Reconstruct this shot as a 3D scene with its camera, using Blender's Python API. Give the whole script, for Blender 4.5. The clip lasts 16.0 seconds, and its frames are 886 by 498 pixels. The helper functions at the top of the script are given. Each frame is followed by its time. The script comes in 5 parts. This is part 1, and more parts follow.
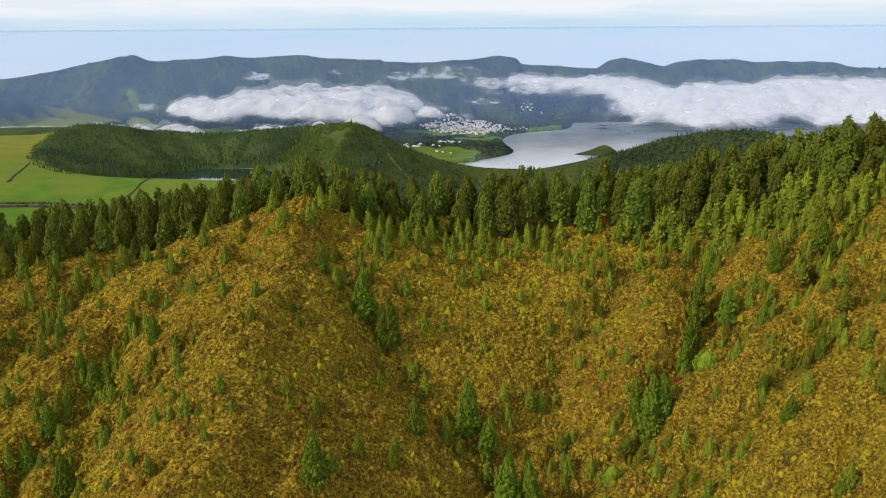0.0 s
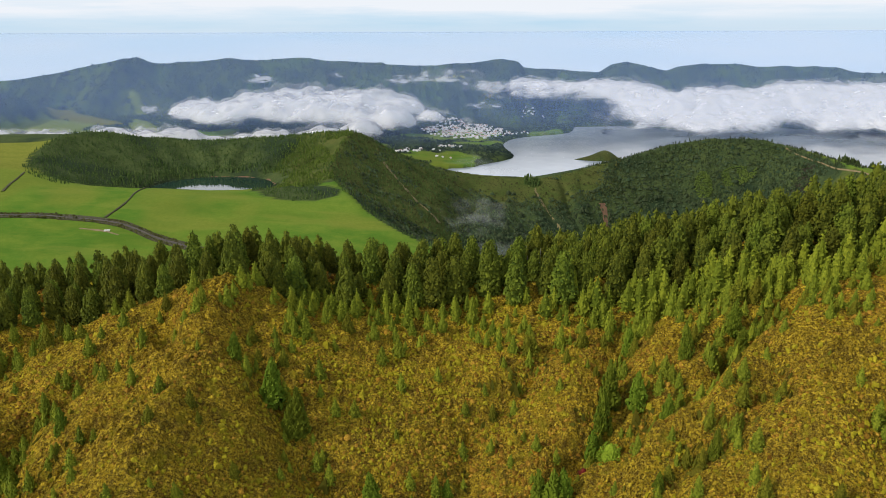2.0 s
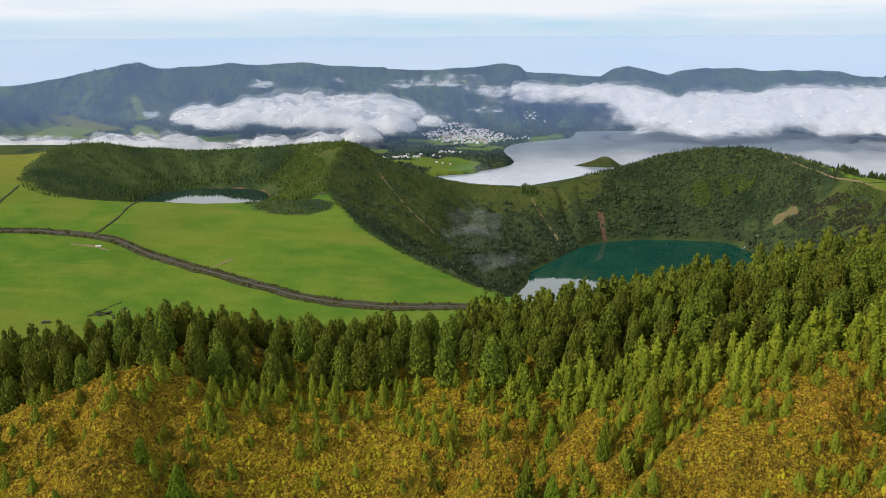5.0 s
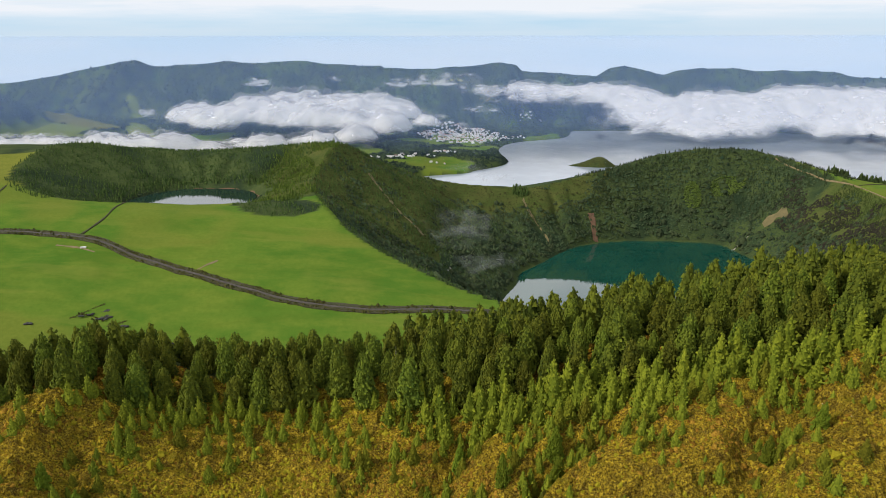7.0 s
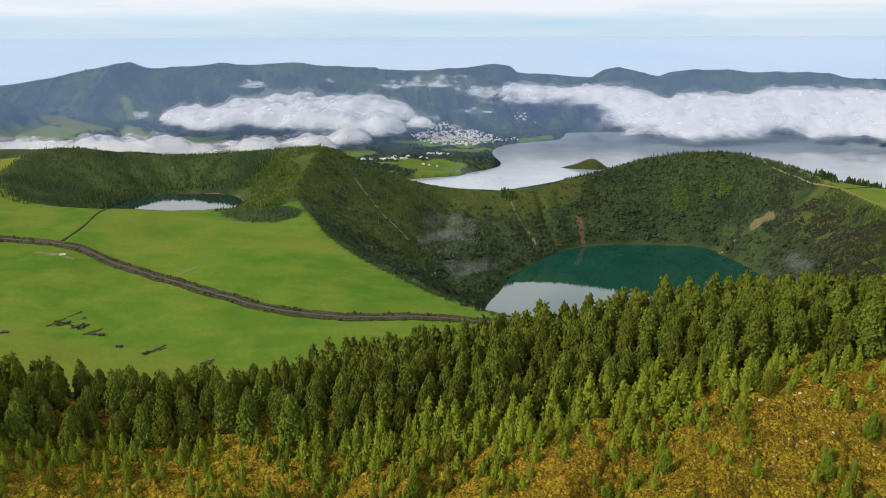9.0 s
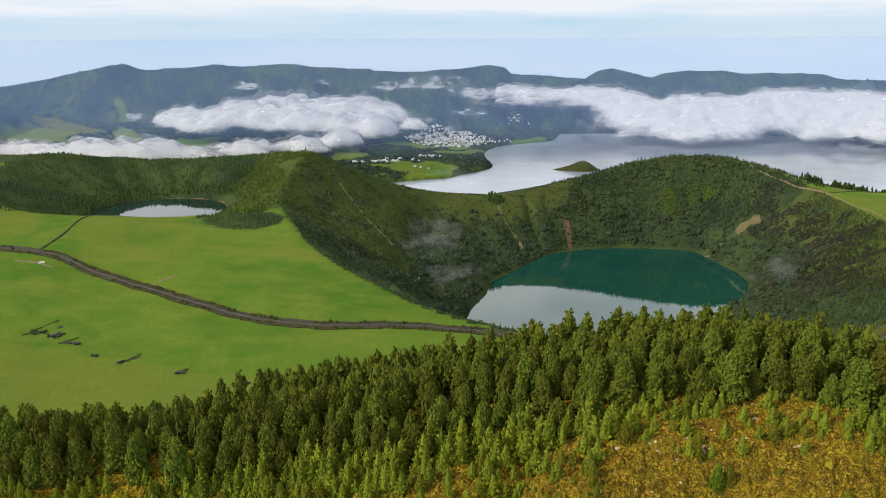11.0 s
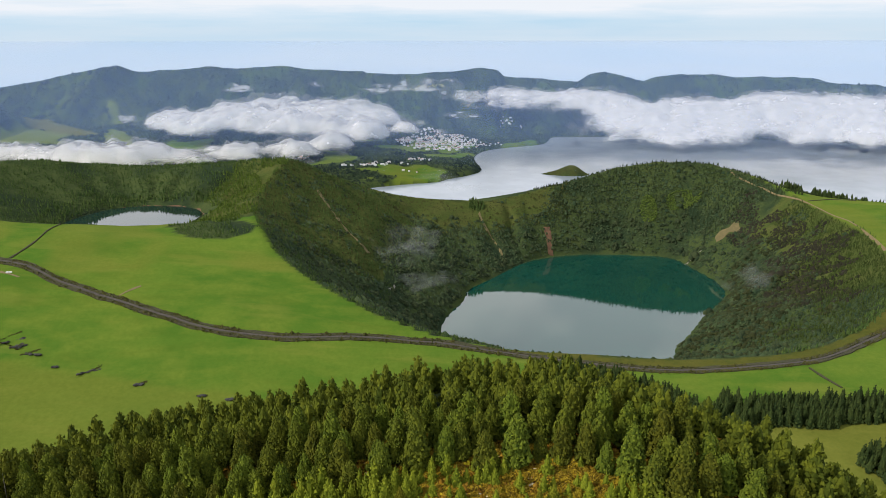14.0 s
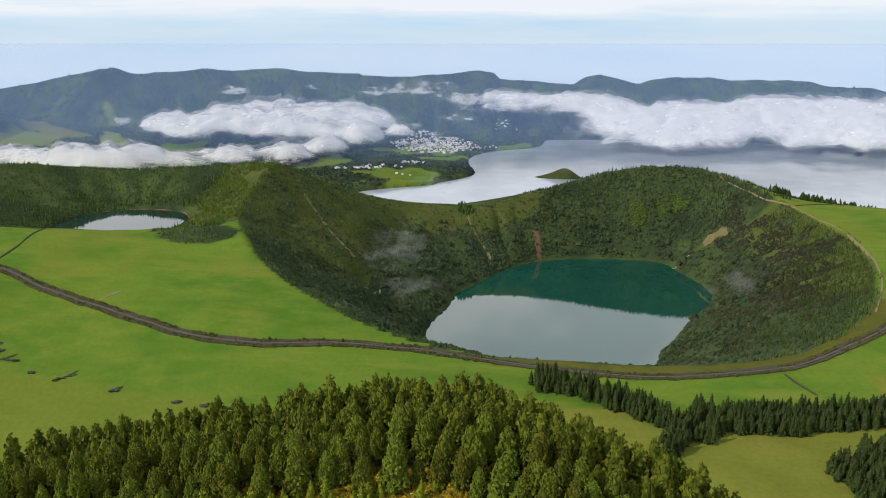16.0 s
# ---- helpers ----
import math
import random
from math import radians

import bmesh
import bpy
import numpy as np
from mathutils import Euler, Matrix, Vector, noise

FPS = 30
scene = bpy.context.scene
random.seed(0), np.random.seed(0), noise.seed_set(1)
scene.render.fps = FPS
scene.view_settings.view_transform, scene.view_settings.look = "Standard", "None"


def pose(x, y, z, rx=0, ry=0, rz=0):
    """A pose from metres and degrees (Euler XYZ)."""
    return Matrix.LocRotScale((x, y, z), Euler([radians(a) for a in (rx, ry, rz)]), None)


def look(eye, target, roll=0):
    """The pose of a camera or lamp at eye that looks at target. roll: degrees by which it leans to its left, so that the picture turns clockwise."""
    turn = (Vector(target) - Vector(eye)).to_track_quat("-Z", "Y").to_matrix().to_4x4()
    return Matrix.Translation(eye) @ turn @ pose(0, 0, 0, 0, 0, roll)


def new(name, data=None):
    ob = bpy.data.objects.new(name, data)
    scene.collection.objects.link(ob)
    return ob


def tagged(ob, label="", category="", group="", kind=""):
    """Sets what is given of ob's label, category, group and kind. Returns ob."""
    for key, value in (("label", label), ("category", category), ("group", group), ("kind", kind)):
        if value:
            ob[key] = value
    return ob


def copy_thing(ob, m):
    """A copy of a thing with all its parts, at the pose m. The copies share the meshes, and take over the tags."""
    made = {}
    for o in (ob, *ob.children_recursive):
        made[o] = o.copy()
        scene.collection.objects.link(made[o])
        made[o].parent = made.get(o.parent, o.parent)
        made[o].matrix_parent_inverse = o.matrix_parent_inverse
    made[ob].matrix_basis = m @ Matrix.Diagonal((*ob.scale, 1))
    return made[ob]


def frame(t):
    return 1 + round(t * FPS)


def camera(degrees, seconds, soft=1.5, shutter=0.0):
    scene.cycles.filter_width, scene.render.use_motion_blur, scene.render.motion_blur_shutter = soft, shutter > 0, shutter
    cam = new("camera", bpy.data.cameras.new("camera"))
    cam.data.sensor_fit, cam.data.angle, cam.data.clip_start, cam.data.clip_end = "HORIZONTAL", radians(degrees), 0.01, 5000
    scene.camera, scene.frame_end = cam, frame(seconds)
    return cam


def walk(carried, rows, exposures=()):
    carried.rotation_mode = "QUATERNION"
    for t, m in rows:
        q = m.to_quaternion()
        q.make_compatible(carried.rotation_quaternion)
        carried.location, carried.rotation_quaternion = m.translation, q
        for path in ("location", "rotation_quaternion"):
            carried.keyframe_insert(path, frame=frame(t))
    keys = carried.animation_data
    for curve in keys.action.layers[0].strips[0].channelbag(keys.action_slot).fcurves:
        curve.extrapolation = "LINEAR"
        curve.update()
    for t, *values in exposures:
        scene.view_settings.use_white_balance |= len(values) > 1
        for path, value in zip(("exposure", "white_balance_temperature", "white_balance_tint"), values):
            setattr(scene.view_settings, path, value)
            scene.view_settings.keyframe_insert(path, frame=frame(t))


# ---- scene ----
cam = camera(64.0, 16.0, soft=0.9)
PATH = [
    (0, (0.064, -0.009, 400.95), (0.021, 1.905, 400.369), -0.4),
    (0.5, (3.399, 0.38, 404.49), (3.356, 2.294, 403.91), -0.3),
    (1, (7.05, 1.016, 408.332), (7.003, 2.929, 407.751), -0.2),
    (1.5, (11.732, 2.082, 412.372), (11.68, 3.995, 411.791), -0.2),
    (2, (17.157, 3.974, 416.509), (17.102, 5.887, 415.929), -0.2),
    (2.5, (22.221, 6.922, 420.693), (22.163, 8.836, 420.116), -0.1),
    (3, (25.397, 9.895, 424.445), (25.335, 11.809, 423.867), -0.2),
    (3.5, (27.263, 11.372, 427.583), (27.201, 13.286, 427.005), -0.3),
    (4, (28.923, 11.685, 430.238), (28.861, 13.598, 429.659), -0.3),
    (4.2, (29.858, 11.706, 430.705), (29.789, 13.621, 430.132), -0.3),
    (6.3, (43.817, 12.358, 437.09), (43.751, 14.269, 436.506), -0.4),
    (6.5, (45.865, 12.456, 437.401), (45.801, 14.368, 436.819), -0.2),
    (7, (52.22, 12.908, 438.889), (52.155, 14.82, 438.307), -0.1),
    (7.5, (58.944, 13.422, 440.659), (58.879, 15.334, 440.076), -0.2),
    (8, (65.88, 14.009, 442.652), (65.816, 15.921, 442.069), -0.2),
    (8.5, (72.664, 14.543, 444.841), (72.6, 16.456, 444.258), -0.2),
    (9, (79.107, 15.044, 447.029), (79.042, 16.956, 446.447), -0.2),
    (9.2, (81.723, 15.183, 447.551), (81.658, 17.097, 446.976), -0.3),
    (11.5, (112.988, 16.56, 460.064), (112.928, 18.472, 459.479), -0.2),
    (12, (121.055, 16.956, 461.893), (120.995, 18.868, 461.308), -0.1),
    (12.5, (129.631, 17.352, 464.033), (129.57, 19.263, 463.447), -0.1),
    (13, (137.182, 17.714, 466.707), (137.121, 19.626, 466.123), -0.2),
    (13.5, (143.427, 18.055, 469.524), (143.364, 19.967, 468.94), -0.2),
    (14, (149.88, 18.426, 472.093), (149.817, 20.338, 471.509), -0.1),
    (14.5, (156.639, 18.735, 474.023), (156.577, 20.647, 473.439), -0.1),
    (15, (163.41, 18.991, 475.209), (163.346, 20.903, 474.625), -0.0),
    (15.5, (170.01, 19.261, 476.299), (169.946, 21.173, 475.716), 0.0),
    (16, (175.995, 19.591, 477.575), (175.931, 21.504, 476.995), -0.0),
]
walk(cam, [(t, look(eye, target, roll)) for t, eye, target, roll in PATH])

# ---------------------------------------------------------------- world and sun
SUN_DIR = Vector((-0.78, -0.30, 0.62)).normalized()


def build_world():
    world = bpy.data.worlds.new("sky")
    scene.world = world
    world.use_nodes = True
    nt = world.node_tree
    nt.nodes.clear()
    N, L = nt.nodes.new, nt.links.new
    out, bg = N("ShaderNodeOutputWorld"), N("ShaderNodeBackground")
    sky = N("ShaderNodeTexSky")
    sky.sky_type, sky.sun_disc = "NISHITA", False
    sky.sun_elevation = math.asin(SUN_DIR.z)
    sky.sun_rotation = math.atan2(SUN_DIR.x, SUN_DIR.y)
    sky.altitude = 700
    dim = N("ShaderNodeVectorMath")
    dim.operation = "SCALE"
    dim.inputs[3].default_value = 0.12
    L(sky.outputs[0], dim.inputs[0])
    tc = N("ShaderNodeTexCoord")
    sep = N("ShaderNodeSeparateXYZ")
    L(tc.outputs["Generated"], sep.inputs[0])
    # broken stratus, flattened towards the horizon
    mp = N("ShaderNodeMapping")
    mp.inputs["Scale"].default_value = (2.2, 2.2, 26.0)
    L(tc.outputs["Generated"], mp.inputs[0])
    nz = N("ShaderNodeTexNoise")
    nz.inputs["Scale"].default_value, nz.inputs["Detail"].default_value = 1.5, 7
    nz.inputs["Roughness"].default_value = 0.55
    L(mp.outputs[0], nz.inputs[0])
    mp2 = N("ShaderNodeMapping")
    mp2.inputs["Scale"].default_value = (2.0, 2.0, 3.2)
    L(tc.outputs["Generated"], mp2.inputs[0])
    nz2 = N("ShaderNodeTexNoise")
    nz2.inputs["Scale"].default_value, nz2.inputs["Detail"].default_value = 1.6, 6
    L(mp2.outputs[0], nz2.inputs[0])
    low = N("ShaderNodeMapRange")           # 0 at the horizon, 1 well above it
    low.inputs[1].default_value, low.inputs[2].default_value = 0.014, 0.036
    L(sep.outputs[2], low.inputs[0])
    hi = N("ShaderNodeMapRange")
    hi.inputs[1].default_value, hi.inputs[2].default_value = 0.1, 0.3
    L(sep.outputs[2], hi.inputs[0])
    nmix = N("ShaderNodeMix")
    L(hi.outputs[0], nmix.inputs[0]), L(nz.outputs[0], nmix.inputs[2]), L(nz2.outputs[0], nmix.inputs[3])
    ramp = N("ShaderNodeMapRange")
    ramp.inputs[1].default_value, ramp.inputs[2].default_value = 0.40, 0.62
    L(nmix.outputs[0], ramp.inputs[0])
    thick = N("ShaderNodeMath")
    thick.operation = "MULTIPLY_ADD"
    thick.inputs[1].default_value, thick.inputs[2].default_value = 0.75, 0.0
    veil = N("ShaderNodeMath")
    veil.operation = "MULTIPLY"
    veil_rise = N("ShaderNodeMapRange")
    veil_rise.inputs[1].default_value, veil_rise.inputs[2].default_value, veil_rise.inputs[3].default_value = 0.004, 0.034, 0.30
    L(sep.outputs[2], veil_rise.inputs[0])
    L(ramp.outputs[0], veil.inputs[0]), L(veil_rise.outputs[0], veil.inputs[1])
    L(veil.outputs[0], thick.inputs[0])
    addlow = N("ShaderNodeMath")
    addlow.operation = "MULTIPLY_ADD"
    addlow.use_clamp = True
    fill = N("ShaderNodeMapRange")
    fill.inputs[1].default_value, fill.inputs[2].default_value = 0.12, 0.35
    fill.inputs[3].default_value, fill.inputs[4].default_value = 0.82, 0.72
    L(sep.outputs[2], fill.inputs[0])
    L(low.outputs[0], addlow.inputs[0])
    L(fill.outputs[0], addlow.inputs[1])
    L(thick.outputs[0], addlow.inputs[2])
    # clear part: pale blue near the horizon, the sky model above
    pale = N("ShaderNodeMix")
    pale.data_type = "RGBA"
    pale.inputs[6].default_value = (0.50, 0.72, 0.89, 1)
    L(hi.outputs[0], pale.inputs[0]), L(dim.outputs[0], pale.inputs[7])
    cloud = N("ShaderNodeMix")
    cloud.data_type = "RGBA"
    L(addlow.outputs[0], cloud.inputs[0]), L(pale.outputs[2], cloud.inputs[6])
    # thinner, darker cloud towards the zenith
    rise = N("ShaderNodeMix")
    rise.data_type = "RGBA"
    rise.inputs[6].default_value, rise.inputs[7].default_value = (0.86, 0.90, 0.96, 1), (1.15, 1.16, 1.18, 1)
    L(hi.outputs[0], rise.inputs[0])
    zen = N("ShaderNodeMapRange")
    zen.inputs[1].default_value, zen.inputs[2].default_value = 0.35, 0.72
    L(sep.outputs[2], zen.inputs[0])
    deck = N("ShaderNodeMix")
    deck.data_type = "RGBA"
    deck.inputs[7].default_value = (0.74, 0.77, 0.83, 1)
    L(rise.outputs[2], deck.inputs[6])
    L(zen.outputs[0], deck.inputs[0]), L(deck.outputs[2], cloud.inputs[7])
    # the hazy sea below the horizon
    sea = N("ShaderNodeValToRGB")
    down = N("ShaderNodeMapRange")
    down.inputs[1].default_value, down.inputs[2].default_value = 0.0, -0.16
    L(sep.outputs[2], down.inputs[0])
    L(down.outputs[0], sea.inputs[0])
    sea.color_ramp.elements[0].color = (0.58, 0.74, 0.88, 1)
    sea.color_ramp.elements[1].color = (0.35, 0.48, 0.62, 1)
    e = sea.color_ramp.elements.new(0.32)
    e.color = (0.63, 0.74, 0.86, 1)
    seamix = N("ShaderNodeMix")
    seamix.data_type = "RGBA"
    streak = N("ShaderNodeMath")
    streak.operation = "MULTIPLY"
    streak.inputs[1].default_value = 0.6
    L(ramp.outputs[0], streak.inputs[0])
    L(streak.outputs[0], seamix.inputs[0]), L(sea.outputs[0], seamix.inputs[6])
    seamix.inputs[7].default_value = (0.70, 0.79, 0.88, 1)
    cut = N("ShaderNodeMapRange")
    cut.inputs[1].default_value, cut.inputs[2].default_value = 0.001, 0.024
    L(sep.outputs[2], cut.inputs[0])
    allsky = N("ShaderNodeMix")
    allsky.data_type = "RGBA"
    L(cut.outputs[0], allsky.inputs[0]), L(seamix.outputs[2], allsky.inputs[6]), L(cloud.outputs[2], allsky.inputs[7])
    L(allsky.outputs[2], bg.inputs[0])
    bg.inputs[1].default_value = 1.0
    L(bg.outputs[0], out.inputs[0])


build_world()
sun = new("sun", bpy.data.lights.new("sun", "SUN"))
sun.data.energy, sun.data.angle, sun.data.color = 3.75, radians(3), (1.0, 0.93, 0.82)
sun.matrix_world = look((0, 0, 900), Vector((0, 0, 900)) - SUN_DIR)
scene.view_settings.exposure = 0.0


# ---------------------------------------------------------------- materials
def nodes_of(name):
    m = bpy.data.materials.new(name)
    m.use_nodes = True
    nt = m.node_tree
    return m, nt, nt.nodes.new, nt.links.new, nt.nodes["Principled BSDF"]


def mix_rgb(N, L, fac, a, b, mode="MIX"):
    n = N("ShaderNodeMix")
    n.data_type, n.blend_type = "RGBA", mode
    if isinstance(fac, (int, float)):
        n.inputs[0].default_value = fac
    else:
        L(fac, n.inputs[0])
    for socket, value in ((n.inputs[6], a), (n.inputs[7], b)):
        if isinstance(value, tuple):
            socket.default_value = (*value, 1)
        else:
            L(value, socket)
    return n.outputs[2]


def noise_fac(N, L, coords, scale, detail=5, lo=0.35, hi=0.65, rough=0.6, stretch=None):
    if stretch:
        mp = N("ShaderNodeMapping")
        mp.inputs["Scale"].default_value = stretch
        L(coords, mp.inputs[0])
        coords = mp.outputs[0]
    n = N("ShaderNodeTexNoise")
    n.inputs["Scale"].default_value, n.inputs["Detail"].default_value, n.inputs["Roughness"].default_value = scale, detail, rough
    L(coords, n.inputs[0])
    r = N("ShaderNodeMapRange")
    r.inputs[1].default_value, r.inputs[2].default_value = lo, hi
    L(n.outputs[0], r.inputs[0])
    return r.outputs[0]


def foliage(name, dark, mid, light, coarse=0.15, fine=2.5, rough=0.75, island=0.8, bump=0.4):
    """Leaf mass: three tones by clump, by stand and by spray."""
    m, nt, N, L, bsdf = nodes_of(name)
    geo, tc, info = N("ShaderNodeNewGeometry"), N("ShaderNodeTexCoord"), N("ShaderNodeObjectInfo")
    pos = geo.outputs["Position"]
    big = noise_fac(N, L, pos, coarse, 3)
    small = noise_fac(N, L, pos, fine, 4)
    col = mix_rgb(N, L, big, dark, mid)
    if island:
        r = N("ShaderNodeMath")
        r.operation = "MULTIPLY"
        r.inputs[1].default_value = island
        L(geo.outputs["Random Per Island"], r.inputs[0])
        col = mix_rgb(N, L, r.outputs[0], col, light)
    s = N("ShaderNodeMath")
    s.operation = "MULTIPLY"
    s.inputs[1].default_value = 0.55
    L(small, s.inputs[0])
    col = mix_rgb(N, L, s.outputs[0], col, dark)
    hsv = N("ShaderNodeHueSaturation")
    v = N("ShaderNodeMapRange")
    v.inputs[3].default_value, v.inputs[4].default_value = 0.72, 1.28
    L(info.outputs["Random"], v.inputs[0])
    L(v.outputs[0], hsv.inputs["Value"])
    hue = N("ShaderNodeMapRange")
    hue.inputs[3].default_value, hue.inputs[4].default_value = 0.472, 0.512
    L(info.outputs["Random"], hue.inputs[0])
    L(hue.outputs[0], hsv.inputs["Hue"])
    L(col, hsv.inputs["Color"])
    L(hsv.outputs[0], bsdf.inputs["Base Color"])
    bsdf.inputs["Roughness"].default_value = rough
    bsdf.inputs["Specular IOR Level"].default_value = 0.05
    b = N("ShaderNodeBump")
    b.inputs["Strength"].default_value, b.inputs["Distance"].default_value = bump, 0.3
    L(small, b.inputs["Height"])
    L(b.outputs[0], bsdf.inputs["Normal"])
    return m


def plain(name, a, b, scale=1.0, rough=0.85, bump=0.3, dist=0.05, metallic=0.0, vary=0.0):
    m, nt, N, L, bsdf = nodes_of(name)
    geo = N("ShaderNodeNewGeometry")
    pos = geo.outputs["Position"]
    f1 = noise_fac(N, L, pos, scale, 5)
    f2 = noise_fac(N, L, pos, scale * 9, 3)
    col = mix_rgb(N, L, f1, a, b)
    k = N("ShaderNodeMath")
    k.operation = "MULTIPLY"
    k.inputs[1].default_value = 0.35
    L(f2, k.inputs[0])
    col = mix_rgb(N, L, k.outputs[0], col, tuple(c * 0.55 for c in a))
    if vary:
        info = N("ShaderNodeObjectInfo")
        hsv = N("ShaderNodeHueSaturation")
        v = N("ShaderNodeMapRange")
        v.inputs[3].default_value, v.inputs[4].default_value = 1 - vary, 1 + vary
        L(info.outputs["Random"], v.inputs[0]), L(v.outputs[0], hsv.inputs["Value"]), L(col, hsv.inputs["Color"])
        col = hsv.outputs[0]
    L(col, bsdf.inputs["Base Color"])
    bsdf.inputs["Roughness"].default_value, bsdf.inputs["Metallic"].default_value = rough, metallic
    bp = N("ShaderNodeBump")
    bp.inputs["Strength"].default_value, bp.inputs["Distance"].default_value = bump, dist
    L(f2, bp.inputs["Height"])
    L(bp.outputs[0], bsdf.inputs["Normal"])
    return m


def water(name, deep, shallow, wave=0.4, rough=0.012, bump=0.008, ior=1.33):
    m, nt, N, L, bsdf = nodes_of(name)
    pos = N("ShaderNodeNewGeometry").outputs["Position"]
    f = noise_fac(N, L, pos, 0.006, 3)
    L(mix_rgb(N, L, f, deep, shallow), bsdf.inputs["Base Color"])
    bsdf.inputs["Roughness"].default_value = rough
    bsdf.inputs["IOR"].default_value = ior
    b = N("ShaderNodeBump")
    b.inputs["Strength"].default_value, b.inputs["Distance"].default_value = bump, 0.5
    L(noise_fac(N, L, pos, wave, 3), b.inputs["Height"])
    L(b.outputs[0], bsdf.inputs["Normal"])
    return m


def ground_material():
    """Pasture, heath, woodland floor and far slopes, mixed by the land cover that the mesh carries."""
    m, nt, N, L, bsdf = nodes_of("ground_cover")
    pos = N("ShaderNodeNewGeometry").outputs["Position"]
    at = N("ShaderNodeAttribute")
    at.attribute_name = "cover"
    sep = N("ShaderNodeSeparateColor")
    L(at.outputs["Color"], sep.inputs[0])
    huge, big = noise_fac(N, L, pos, 0.0065, 4, 0.42, 0.58), noise_fac(N, L, pos, 0.035, 6, 0.42, 0.66, stretch=(0.55, 1.1, 1))
    mid, fine = noise_fac(N, L, pos, 0.22, 5), noise_fac(N, L, pos, 1.6, 4)
    half = lambda f, k: mul(N, L, f, k)
    # woodland floor and scrub
    wood = mix_rgb(N, L, mid, (0.030, 0.048, 0.018), (0.056, 0.078, 0.026))
    wood = mix_rgb(N, L, half(big, 0.6), wood, (0.066, 0.084, 0.028))
    wood = mix_rgb(N, L, half(noise_fac(N, L, pos, 0.010, 6, 0.46, 0.60, 0.6), 0.8), wood, (0.018, 0.032, 0.018))
    # pasture: grazed, with paler and yellower strips
    past = mix_rgb(N, L, huge, (0.048, 0.126, 0.014), (0.092, 0.160, 0.020))
    past = mix_rgb(N, L, half(big, 0.7), past, (0.138, 0.182, 0.026))
    past = mix_rgb(N, L, half(mid, 0.35), past, (0.046, 0.112, 0.009))
    past = mix_rgb(N, L, half(fine, 0.25), past, (0.16, 0.19, 0.03))
    graze = noise_fac(N, L, pos, 0.012, 5, 0.50, 0.60, 0.7, stretch=(0.35, 1.6, 1))
    past = mix_rgb(N, L, half(graze, 0.35), past, (0.075, 0.120, 0.014))
    past = mix_rgb(N, L, half(noise_fac(N, L, pos, 0.020, 4, 0.56, 0.64, 0.6, stretch=(0.3, 1.5, 1)), 0.3), past, (0.175, 0.185, 0.035))
    past = mix_rgb(N, L, at.outputs["Alpha"], past, mix_rgb(N, L, mix_rgb(N, L, 0.5, mid, big), (0.162, 0.172, 0.030), (0.112, 0.134, 0.020)))
    # heath: dead fern and heather, ochre to rust with dark soil between
    speck, grit = noise_fac(N, L, pos, 2.6, 6, 0.40, 0.62, 0.7), noise_fac(N, L, pos, 6.0, 4, 0.45, 0.6, 0.7)
    heath = mix_rgb(N, L, big, (0.120, 0.072, 0.004), (0.185, 0.120, 0.005))
    heath = mix_rgb(N, L, half(mid, 0.45), heath, (0.085, 0.046, 0.004))
    heath = mix_rgb(N, L, half(speck, 0.75), heath, (0.052, 0.030, 0.004))
    heath = mix_rgb(N, L, half(grit, 0.30), heath, (0.340, 0.230, 0.016))
    heath = mix_rgb(N, L, half(noise_fac(N, L, pos, 0.12, 6, 0.52, 0.66), 0.6), heath, (0.040, 0.024, 0.004))
    # rough grass on open crater slopes
    rough = mix_rgb(N, L, mid, (0.044, 0.064, 0.016), (0.070, 0.090, 0.022))
    rough = mix_rgb(N, L, half(big, 0.5), rough, (0.100, 0.094, 0.030))
    col = mix_rgb(N, L, sep.outputs[2], wood, rough)
    col = mix_rgb(N, L, sep.outputs[0], col, past)
    col = mix_rgb(N, L, sep.outputs[1], col, heath)
    L(col, bsdf.inputs["Base Color"])
    bsdf.inputs["Roughness"].default_value = 0.95
    bsdf.inputs["Specular IOR Level"].default_value = 0.02
    b = N("ShaderNodeBump")
    b.inputs["Strength"].default_value, b.inputs["Distance"].default_value = 0.6, 0.35
    L(mix_rgb(N, L, 0.5, fine, speck), b.inputs["Height"])
    L(b.outputs[0], bsdf.inputs["Normal"])
    return m


